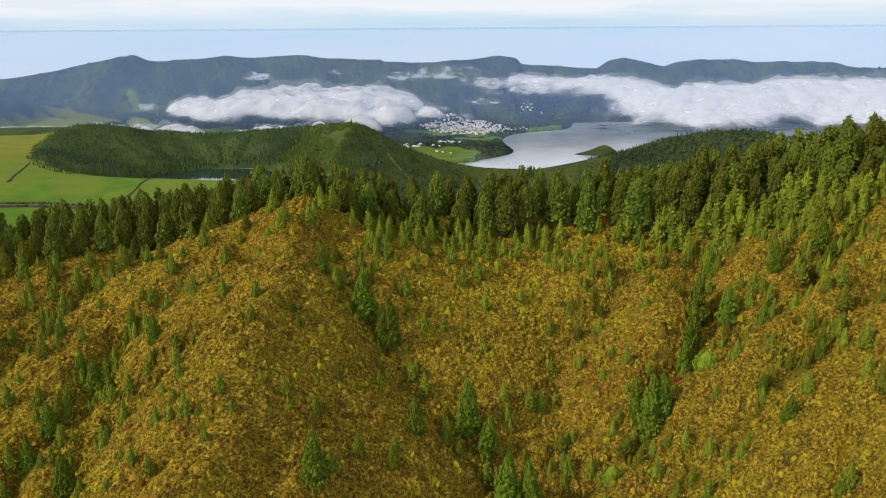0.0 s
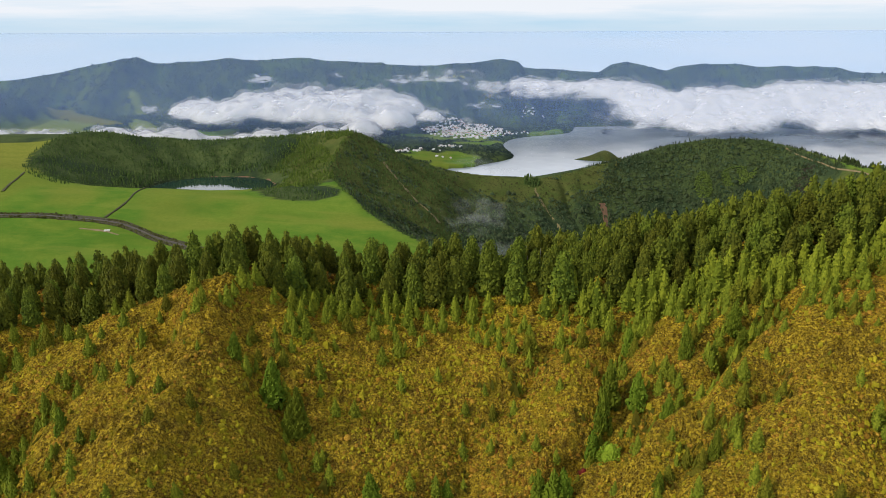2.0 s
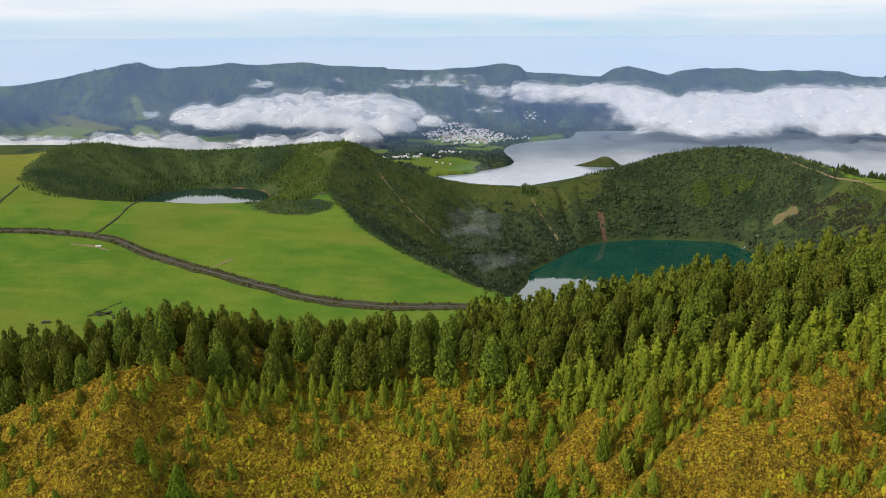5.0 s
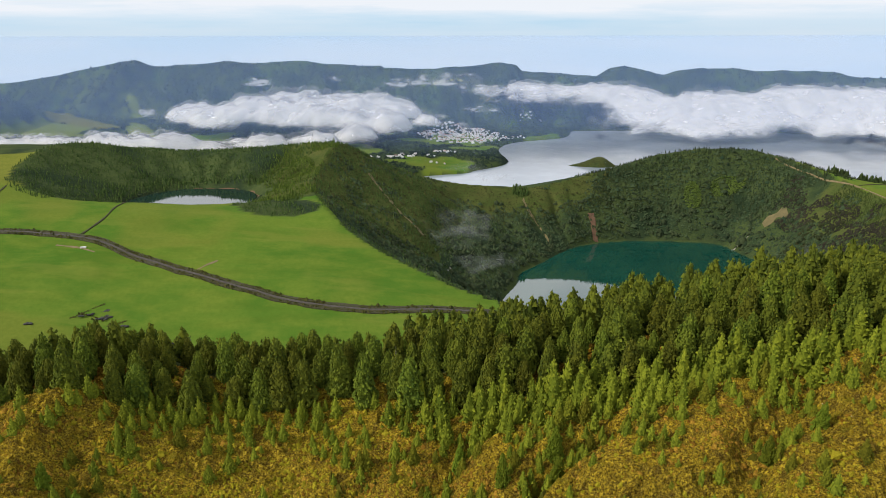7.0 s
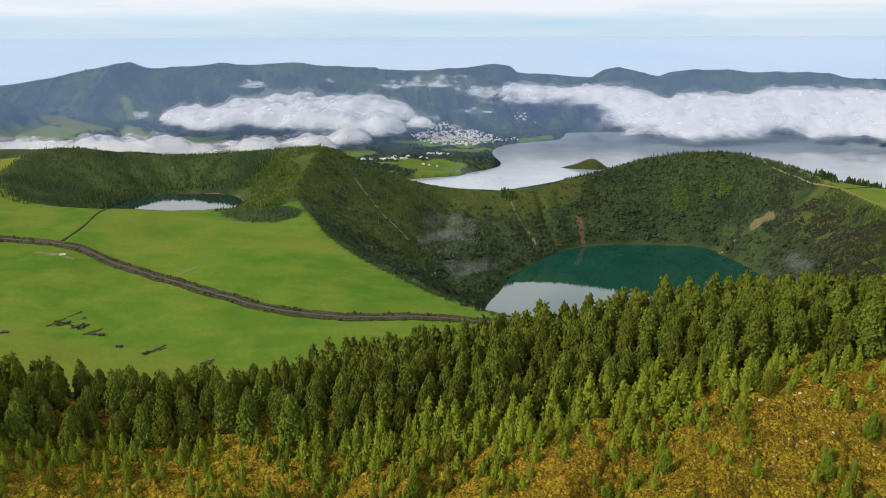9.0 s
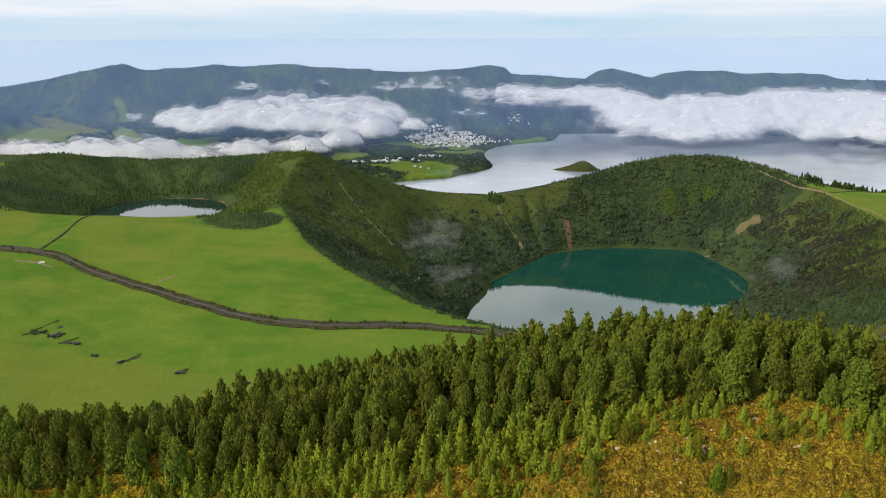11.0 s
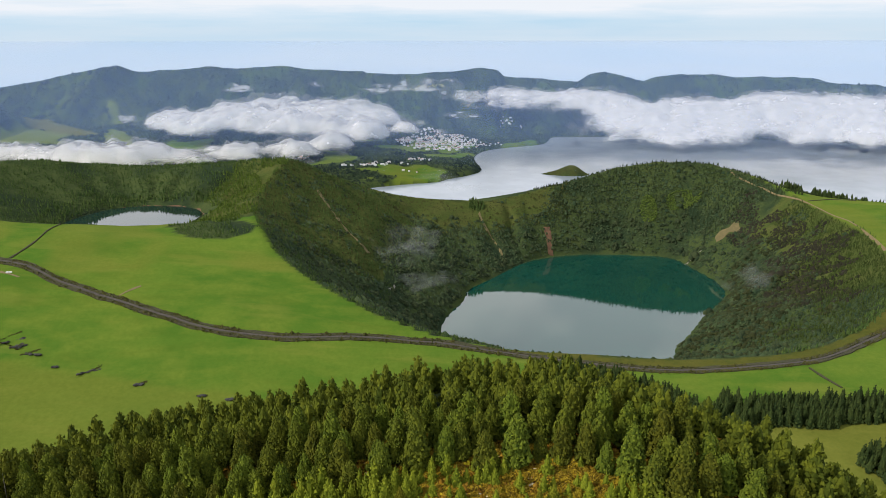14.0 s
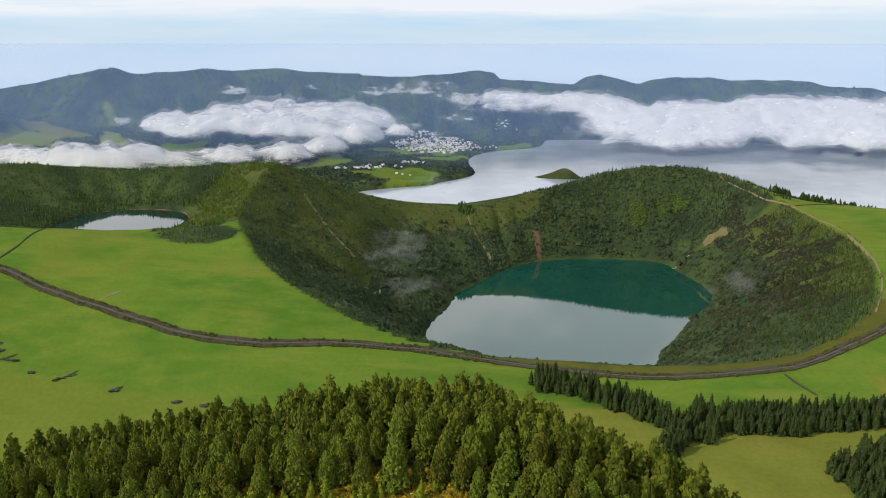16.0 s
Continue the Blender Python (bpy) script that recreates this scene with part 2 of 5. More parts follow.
def heath_material():
    """Dead fern, moor grass and heather: golden tips, olive clumps, dark twigs between."""
    m, nt, N, L, bsdf = nodes_of("heath_mat")
    pos = N("ShaderNodeNewGeometry").outputs["Position"]
    broad, mid = noise_fac(N, L, pos, 0.05, 4), noise_fac(N, L, pos, 0.22, 5, 0.4, 0.62)
    clump, speck = noise_fac(N, L, pos, 1.4, 5, 0.45, 0.56, 0.65), noise_fac(N, L, pos, 2.6, 5, 0.47, 0.55, 0.7)
    bare = noise_fac(N, L, pos, 0.42, 6, 0.52, 0.62, 0.72)
    grit = noise_fac(N, L, pos, 5.0, 4, 0.48, 0.62, 0.7)
    col = mix_rgb(N, L, broad, (0.275, 0.172, 0.009), (0.385, 0.258, 0.014))
    col = mix_rgb(N, L, mul(N, L, mid, 0.60), col, (0.105, 0.062, 0.006))
    col = mix_rgb(N, L, mul(N, L, clump, 0.70), col, (0.620, 0.450, 0.034))
    col = mix_rgb(N, L, mul(N, L, speck, 0.88), col, (0.045, 0.026, 0.006))
    col = mix_rgb(N, L, mul(N, L, bare, 0.75), col, (0.050, 0.026, 0.008))
    col = mix_rgb(N, L, mul(N, L, noise_fac(N, L, pos, 0.30, 4, 0.55, 0.66), 0.55), col, (0.200, 0.180, 0.008))
    col = mix_rgb(N, L, mul(N, L, grit, 0.50), col, (0.520, 0.400, 0.070))
    L(col, bsdf.inputs["Base Color"])
    bsdf.inputs["Roughness"].default_value = 0.95
    bsdf.inputs["Specular IOR Level"].default_value = 0.02
    b = N("ShaderNodeBump")
    b.inputs["Strength"].default_value, b.inputs["Distance"].default_value = 0.95, 0.48
    L(mix_rgb(N, L, 0.4, clump, grit), b.inputs["Height"])
    L(b.outputs[0], bsdf.inputs["Normal"])
    return m


def mul(N, L, f, k):
    n = N("ShaderNodeMath")
    n.operation = "MULTIPLY"
    n.inputs[1].default_value = k
    L(f, n.inputs[0])
    return n.outputs[0]


def cloud_material(name, dense, colour, grain=0.013, ragged=0.5, bump=0.2):
    """Mist: white where the bank is thick, fading out raggedly where it thins."""
    m, nt, N, L, bsdf = nodes_of(name)
    pos = N("ShaderNodeNewGeometry").outputs["Position"]
    at = N("ShaderNodeAttribute")
    at.attribute_name = "thickness"
    n = noise_fac(N, L, pos, grain, 7, 0.28, 0.72, 0.6)
    torn = N("ShaderNodeMath")
    torn.operation = "MULTIPLY_ADD"
    L(n, torn.inputs[0])
    torn.inputs[1].default_value, torn.inputs[2].default_value = 2 * ragged, -ragged
    total = N("ShaderNodeMath")
    L(at.outputs["Fac"], total.inputs[0]), L(torn.outputs[0], total.inputs[1])
    gate = N("ShaderNodeMapRange")
    gate.inputs[2].default_value = 0.35
    L(at.outputs["Fac"], gate.inputs[0])
    c = N("ShaderNodeMapRange")
    c.interpolation_type = "SMOOTHSTEP"
    c.inputs[1].default_value, c.inputs[2].default_value, c.inputs[4].default_value = 0.05, 1.0, dense
    L(total.outputs[0], c.inputs[0])
    g = N("ShaderNodeMath")
    g.operation = "MULTIPLY"
    L(c.outputs[0], g.inputs[0]), L(gate.outputs[0], g.inputs[1])
    diff, trans, tsp = N("ShaderNodeBsdfDiffuse"), N("ShaderNodeBsdfTranslucent"), N("ShaderNodeBsdfTransparent")
    diff.inputs[0].default_value = trans.inputs[0].default_value = (*colour, 1)
    m1, m2 = N("ShaderNodeMixShader"), N("ShaderNodeMixShader")
    m1.inputs[0].default_value = 0.38
    bp = N("ShaderNodeBump")
    bp.inputs["Strength"].default_value, bp.inputs["Distance"].default_value = bump, 14
    L(n, bp.inputs["Height"]), L(bp.outputs[0], diff.inputs["Normal"])
    L(diff.outputs[0], m1.inputs[1]), L(trans.outputs[0], m1.inputs[2])
    L(g.outputs[0], m2.inputs[0]), L(tsp.outputs[0], m2.inputs[1]), L(m1.outputs[0], m2.inputs[2])
    L(m2.outputs[0], nt.nodes["Material Output"].inputs[0])
    nt.nodes.remove(bsdf)
    return m


M_GROUND = ground_material()
M_MAT = heath_material()
M_LAKE = water("crater_lake_water", (0.002, 0.042, 0.032), (0.003, 0.052, 0.038), ior=2.4)
M_POND = water("pond_water", (0.006, 0.020, 0.020), (0.010, 0.030, 0.026), ior=2.4)
# lagoon: part of the cloud reflection is put into the pale base colour
M_LAGOON = water("lagoon_water_pale_sheen", (0.27, 0.31, 0.36), (0.34, 0.38, 0.43), wave=0.08, rough=0.15, ior=2.3)
M_MIST = [cloud_material("mist_" + n, d, (0.90, 0.885, 0.86), 0.011, r) for n, d, r in (("core", 0.96, 0.3), ("fleece", 0.36, 0.6), ("breath", 0.09, 0.9))]
M_WISP = cloud_material("mist_wisp", 0.09, (0.80, 0.84, 0.88), 0.030, 0.5)
M_SHRED = cloud_material("mist_shred", 0.62, (0.92, 0.92, 0.93), 0.012, 0.5)
# distance haze put into a blue see-through colour, for one sheet
M_HAZE = cloud_material("painted_haze", 0.23, (0.34, 0.53, 0.95), 0.0015, 0.05)
M_CEDAR = foliage("cedar_foliage", (0.024, 0.040, 0.006), (0.060, 0.080, 0.009), (0.155, 0.180, 0.016), 0.14, 0.9)
M_YOUNG = foliage("young_cedar_foliage", (0.050, 0.066, 0.006), (0.100, 0.118, 0.009), (0.215, 0.222, 0.017), 0.06, 2.0)
M_CONE = foliage("spruce_green_foliage", (0.022, 0.046, 0.014), (0.046, 0.078, 0.020), (0.094, 0.124, 0.032), 0.012, 0.4)
M_LAUREL = foliage("laurel_foliage", (0.015, 0.032, 0.017), (0.036, 0.060, 0.026), (0.082, 0.108, 0.044), 0.016, 0.5, island=0.6)
M_BUSH = foliage("bush_foliage", (0.015, 0.026, 0.010), (0.033, 0.047, 0.017), (0.066, 0.078, 0.028), 0.02, 0.3, island=0.6)
M_FAR = foliage("far_wood_foliage", (0.005, 0.012, 0.014), (0.038, 0.060, 0.026), (0.095, 0.125, 0.050), 0.0065, 0.05, island=0.20)
M_HEATH = foliage("heath_foliage", (0.070, 0.040, 0.005), (0.260, 0.170, 0.009), (0.600, 0.440, 0.045), 0.4, 5.0, 0.9, island=0.9)
M_FERN = foliage("green_scrub_foliage", (0.105, 0.088, 0.005), (0.215, 0.175, 0.008), (0.360, 0.295, 0.022), 0.08, 5.0, 0.9)
M_SHRUB = foliage("gully_scrub_foliage", (0.040, 0.044, 0.005), (0.080, 0.080, 0.008), (0.165, 0.150, 0.014), 0.08, 4.0, 0.9)
M_VERGE = foliage("verge_scrub_foliage", (0.030, 0.038, 0.010), (0.058, 0.062, 0.016), (0.110, 0.100, 0.030), 0.02, 0.8)
M_GORSE = foliage("slope_scrub_foliage", (0.026, 0.038, 0.012), (0.058, 0.074, 0.018), (0.088, 0.104, 0.028), 0.02, 0.5, island=0.5)
M_PLANT = foliage("young_plantation_foliage", (0.022, 0.042, 0.012), (0.048, 0.078, 0.018), (0.080, 0.108, 0.026), 0.018, 0.5, island=0.6)
M_BROOM = foliage("dark_broom_foliage", (0.018, 0.021, 0.013), (0.038, 0.036, 0.023), (0.060, 0.056, 0.034), 0.02, 0.5, island=0.5)
M_HILL = foliage("hill_conifer_foliage", (0.014, 0.028, 0.013), (0.030, 0.050, 0.018), (0.062, 0.082, 0.028), 0.014, 0.5)
M_DARK = foliage("dark_conifer_foliage", (0.014, 0.026, 0.009), (0.026, 0.044, 0.012), (0.055, 0.072, 0.018), 0.02, 0.6)
M_DEEP = foliage("dark_cedar_foliage", (0.036, 0.062, 0.004), (0.076, 0.112, 0.008), (0.140, 0.174, 0.014), 0.06, 1.2)
M_LEAFY = foliage("leafy_shrub_foliage", (0.090, 0.150, 0.008), (0.150, 0.230, 0.014), (0.250, 0.330, 0.030), 0.3, 4.0)
M_RUST = foliage("red_shrub_foliage", (0.090, 0.018, 0.010), (0.160, 0.030, 0.015), (0.230, 0.060, 0.030), 0.3, 4.0)
M_PALE = foliage("bleached_fern_foliage", (0.30, 0.25, 0.13), (0.42, 0.36, 0.21), (0.60, 0.55, 0.38), 0.2, 3.0, 0.9)
M_LIMEY = foliage("lime_scrub_foliage", (0.030, 0.052, 0.010), (0.064, 0.092, 0.014), (0.112, 0.136, 0.022), 0.02, 0.5)
M_CLEARING = foliage("clearing_scrub_foliage", (0.026, 0.044, 0.010), (0.054, 0.076, 0.014), (0.090, 0.110, 0.022), 0.02, 0.5)
M_BARK = plain("bark", (0.10, 0.065, 0.040), (0.16, 0.11, 0.075), 3.0, 0.9, 0.6)
M_ROAD = plain("dark_gravel_track", (0.046, 0.041, 0.034), (0.082, 0.072, 0.058), 0.3, 0.95)
M_EARTH = plain("bare_red_earth", (0.105, 0.056, 0.030), (0.155, 0.084, 0.044), 0.1, 0.95, 0.5, 0.5)
M_OCHRE = plain("ochre_slip", (0.110, 0.092, 0.036), (0.150, 0.120, 0.050), 0.1, 0.95, 0.5, 0.3)
M_DRYFIELD = plain("pale_mown_grass", (0.20, 0.21, 0.05), (0.28, 0.26, 0.08), 0.05, 0.95, 0.3, 0.3)
M_HEDGE = plain("dark_hedge", (0.034, 0.038, 0.012), (0.068, 0.060, 0.022), 0.4, 0.95, 0.8, 0.4)
M_SCREE = plain("pale_scree", (0.20, 0.19, 0.16), (0.34, 0.32, 0.27), 0.3, 0.95, 0.6, 0.3)
M_TRACK = plain("trodden_earth", (0.145, 0.110, 0.050), (0.21, 0.16, 0.08), 0.2, 0.95, 0.4, 0.2)
M_LAVA = plain("lava_stone", (0.030, 0.030, 0.030), (0.060, 0.056, 0.050), 1.5, 0.95, 0.6, 0.2, vary=0.3)
M_SLATE = plain("pale_roof_sheet", (0.58, 0.54, 0.52), (0.72, 0.68, 0.66), 0.5, 0.8, vary=0.2)
M_LIME = plain("whitewashed_plaster", (0.72, 0.71, 0.68), (0.80, 0.79, 0.76), 0.4, 0.85, vary=0.12)
M_TILE = plain("clay_roof_tiles", (0.42, 0.26, 0.20), (0.52, 0.36, 0.29), 0.5, 0.85, vary=0.3)


# ---------------------------------------------------------------- the lie of the land
def vnoise(x, y, scale, seed=0):
    """Smooth value noise, -1 to 1."""
    x, y = np.asarray(x, float) / scale + seed * 17.31, np.asarray(y, float) / scale - seed * 9.77
    ix, iy = np.floor(x), np.floor(y)
    fx, fy = x - ix, y - iy
    fx, fy = fx * fx * fx * (fx * (fx * 6 - 15) + 10), fy * fy * fy * (fy * (fy * 6 - 15) + 10)

    def h(a, b):
        v = np.sin(a * 127.1 + b * 311.7 + seed * 74.7) * 43758.5453
        return 2 * (v - np.floor(v)) - 1
    top = h(ix, iy) * (1 - fx) + h(ix + 1, iy) * fx
    bot = h(ix, iy + 1) * (1 - fx) + h(ix + 1, iy + 1) * fx
    return top * (1 - fy) + bot * fy


def fbm(x, y, scale, octaves=4, seed=0):
    return sum(vnoise(x, y, scale / 2 ** k, seed + k) * 0.5 ** k for k in range(octaves))


def sstep(a, b, v):
    t = np.clip((np.asarray(v, float) - a) / (b - a), 0, 1)
    return t * t * (3 - 2 * t)


def ring(table):
    """A smooth closed curve through (degrees, value...) rows: a function of the angle for each value."""
    rows = sorted((a % 360, *v) for a, *v in table)
    a = np.array([r[0] for r in rows], float)
    out = []
    for k in range(1, len(rows[0])):
        v = np.array([r[k] for r in rows], float)
        ax = np.r_[a[-2:] - 360, a, a[:2] + 360]
        vx = np.r_[v[-2:], v, v[:2]]
        slope = np.zeros(len(ax))
        slope[1:-1] = (vx[2:] - vx[:-2]) / (ax[2:] - ax[:-2])

        def f(q, ax=ax, vx=vx, slope=slope):
            q = np.asarray(q, float) % 360
            i = np.clip(np.searchsorted(ax, q) - 1, 0, len(ax) - 2)
            h = ax[i + 1] - ax[i]
            t = (q - ax[i]) / h
            return ((1 + 2 * t) * (1 - t) ** 2 * vx[i] + t * (1 - t) ** 2 * h * slope[i]
                    + t * t * (3 - 2 * t) * vx[i + 1] + t * t * (t - 1) * h * slope[i + 1])
        out.append(f)
    return out


def line(xs, vs):
    """A soft interpolation through a few heights."""
    xs, vs = np.array(xs, float), np.array(vs, float)
    slope = np.gradient(vs, xs)

    def f(q):
        q = np.clip(np.asarray(q, float), xs[0], xs[-1])
        i = np.clip(np.searchsorted(xs, q) - 1, 0, len(xs) - 2)
        h = xs[i + 1] - xs[i]
        t = (q - xs[i]) / h
        return ((1 + 2 * t) * (1 - t) ** 2 * vs[i] + t * (1 - t) ** 2 * h * slope[i]
                + t * t * (3 - 2 * t) * vs[i + 1] + t * t * (t - 1) * h * slope[i + 1])
    return f


LAKE_Z, POND_Z, LAGOON_Z = -12.0, 168.0, -25.0
# the crater lake: shore radius; rim radius and height
LAKE_C = (395.0, 1262.0)
shore_r = ring([(208, 325), (180, 252), (164, 248), (149, 236), (133, 241), (105, 286), (79, 316), (66, 334), (53, 360), (40, 322), (17, 278), (-16, 192), (-60, 205), (-76, 262), (-105, 300), (-150, 330)])
shore_r = shore_r[0]
rim_r, rim_z = ring([(185, 607, 200), (199, 597, 192), (216, 592, 176), (228, 575, 154), (240, 555, 132), (260, 510, 121), (282, 505, 120), (298, 490, 121),
                     (312, 470, 125), (327, 455, 130), (345, 450, 134), (18, 470, 140), (47, 556, 166), (54, 530, 179), (70, 482, 172), (92, 420, 130),
                     (117, 405, 101), (126, 437, 103), (135, 480, 110), (143, 512, 127), (150, 545, 152), (158, 576, 188), (168, 600, 233)])
# the smaller crater with the pond
POND_C = (-400.0, 1182.0)
pond_r = ring([(0, 90), (45, 92), (90, 88), (135, 104), (180, 116), (206, 130), (225, 104), (270, 88), (315, 92)])[0]
prim_r, prim_z = ring([(0, 205, 200), (43, 284, 236), (66, 240, 222), (89, 218, 217), (116, 250, 210), (133, 278, 221), (150, 299, 242), (165, 303, 246),
                       (183, 292, 226), (205, 260, 214), (225, 220, 206), (257, 160, 199), (285, 150, 194), (310, 160, 190), (335, 215, 194)])
# the near ridge along x, at y = 150
ridge_z = line([-700, -300, -150, -84, -62, -33, -8, 25, 48, 66, 90, 115, 140, 160, 182, 204, 228, 255, 300, 360, 460, 700],
               [150, 300, 345, 357, 358, 363, 357, 354, 357, 361, 366, 372, 380, 383, 385, 383, 373, 357, 320, 270, 190, 120])
ridge_up = line([-40, -15, 10, 60, 100, 140, 165], [0, 1.5, 5, 4.5, 4, 1, 0])
ridge_s = line([-300, -84, -55, -33, -15, 0, 20, 35, 55, 80, 115, 140, 160, 200, 300],
               [0.3, 0.2, 0.10, -0.05, 0.1, 0.2, 0.27, 0.27, 0.12, 0.03, -0.05, 0.1, 0.22, 0.3, 0.4])
SLOPE_X = [-90, -70, -50, -38, -30, -20, -8, 5, 18, 32, 45, 60, 80, 105, 130, 155, 180, 260]
slope_up = line(SLOPE_X, [1.9, 3.1, 4.0, 4.4, 5.2, 6.2, 4.2, 2.3, 1.7, 2.9, 2.4, 1.9, 3.0, 3.9, 3.1, 2.8, 3.9, 3.0])
slope_fall = line(SLOPE_X, [1.7, -0.6, -3.1, -5.6, -7.1, -6.2, -5.4, -4.5, -3.3, -1.7, -0.1, 1.3, 1.3, -0.2, -2.4, -3.7, -4.5, -4.5])
field_l = line([200, 560, 669, 727, 832, 904, 996, 1040, 1200, 1500], [106, 112, 123, 136, 162, 178, 196, 199, 204, 205])
field_r = line([200, 560, 700, 760, 900, 1400, 1700], [117, 119, 117, 120, 128, 139, 139])
# far wall of the great caldera
crest_y = line([-3200, -2378, -2245, -2099, -1946, -1782, -1666, -1427, -982, -459, -71, 249, 684, 906, 1413, 1871, 2205, 3200],
               [3700, 3900, 3950, 3980, 4000, 4030, 4080, 4137, 4178, 4159, 4155, 4184, 4050, 3800, 3750, 3700, 3600, 3300])
CREST_Z = ([-3200, -2378, -2245, -2099, -1946, -1901, -1782, -1745, -1666, -1457, -1297, -1138, -915, -685, -556, -443, -420, -136, -88, 89, 249, 330, 362, 669, 755, 804, 868, 968,
                1040, 1107, 1246, 1410, 1521, 1681, 1872, 1976, 2153, 2215, 3200],
               [120, 191, 217, 247, 277, 288, 295, 272, 260, 277, 287, 279, 286, 273, 264, 264, 250, 244, 256, 268, 283, 265, 234, 217, 221, 263, 281, 257, 238, 258, 271, 272, 259, 255,
                256, 233, 230, 216, 220])
shore_x = line([1900, 2240, 2340, 2400, 2440, 2480, 2544, 2620, 2747, 2850, 3010, 3196, 3301, 3420, 3600, 3844, 4500],
               [-270, -240, -185, -70, 36, 60, 124, 178, 188, 172, 181, 288, 461, 520, 560, 800, 1500])


def crest_z(x):
    return np.interp(x, *CREST_Z)


WEST_TAN = [(-1945, 3330), (-1932, 3491), (-1526, 3228), (-1601, 3171)]
WEST_GREEN = [(-1486, 3175), (-1539, 3360), (-1440, 3290), (-1343, 3145), (-1267, 2983), (-1348, 2949)]
WEST_STRIP = [(-1700, 3660), (-1650, 3660), (-1519, 3463), (-1574, 3461)]


def within(x, y, pts):
    """Inside a convex field boundary."""
    side = [(bx - ax) * (y - ay) - (by - ay) * (x - ax) for (ax, ay), (bx, by) in zip(pts, pts[1:] + pts[:1])]
    return np.minimum.reduce(side) > 0 if sum((b[0] - a[0]) * (b[1] + a[1]) for a, b in zip(pts, pts[1:] + pts[:1])) < 0 else np.maximum.reduce(side) < 0


GULLIES = [([(-40, 128), (-52, 119), (-59, 112), (-62, 104), (-64, 95), (-66, 84)], 3.9, 3.4), ([(-62, 142), (-71, 128), (-79, 120), (-83, 111), (-88, 100)], 3.3, 3.6),
           ([(-35, 110), (-46, 102), (-53, 96), (-56, 89), (-59, 78)], 2.8, 2.8), ([(-26, 134), (-19, 120), (-12, 113), (-7, 107), (0, 104), (6, 101), (11, 97), (14, 86)], 2.6, 6.0),
           ([(58, 150), (51, 138), (46, 129), (42, 119), (37, 111), (31, 106), (23, 103), (16, 99), (13, 86)], 4.4, 4.2), ([(36, 140), (27, 131), (19, 118), (16, 106), (14, 97)], 1.9, 4.6),
           ([(80, 136), (70, 127), (60, 121), (51, 119), (43, 115)], 3.6, 3.6), ([(72, 116), (64, 110), (54, 106), (46, 101)], 2.0, 3.2),
           ([(120, 138), (108, 124), (92, 108), (76, 90)], 2.6, 4.6), ([(150, 126), (140, 112), (128, 96)], 2.0, 4.6)]
SPURS = [([(-30, 146), (-31, 127), (-31, 112), (-31, 100), (-30, 86), (-29, 70)], 3.2, 6.5), ([(80, 128), (61, 116), (48, 110), (37, 104), (27, 98)], 1.6, 5.0), ([(40, 150), (30, 143), (21, 131)], 1.0, 5.0)]


def near_lines(x, y, rows):
    """Long hollows (or ribs) along a few lines: summed depth at each place."""
    total = np.zeros_like(x)
    for pts, depth, wide in rows:
        best = np.full_like(x, 1e9)
        for (ax, ay), (bx, by) in zip(pts, pts[1:]):
            t = np.clip(((x - ax) * (bx - ax) + (y - ay) * (by - ay)) / ((bx - ax) ** 2 + (by - ay) ** 2), 0, 1)
            best = np.minimum(best, np.hypot(x - ax - t * (bx - ax), y - ay - t * (by - ay)))
        total += depth * np.exp(-(best / wide) ** 1.6)
    return total


def polar(x, y, c):
    dx, dy = x - c[0], y - c[1]
    return np.hypot(dx, dy), np.degrees(np.arctan2(dy, dx))


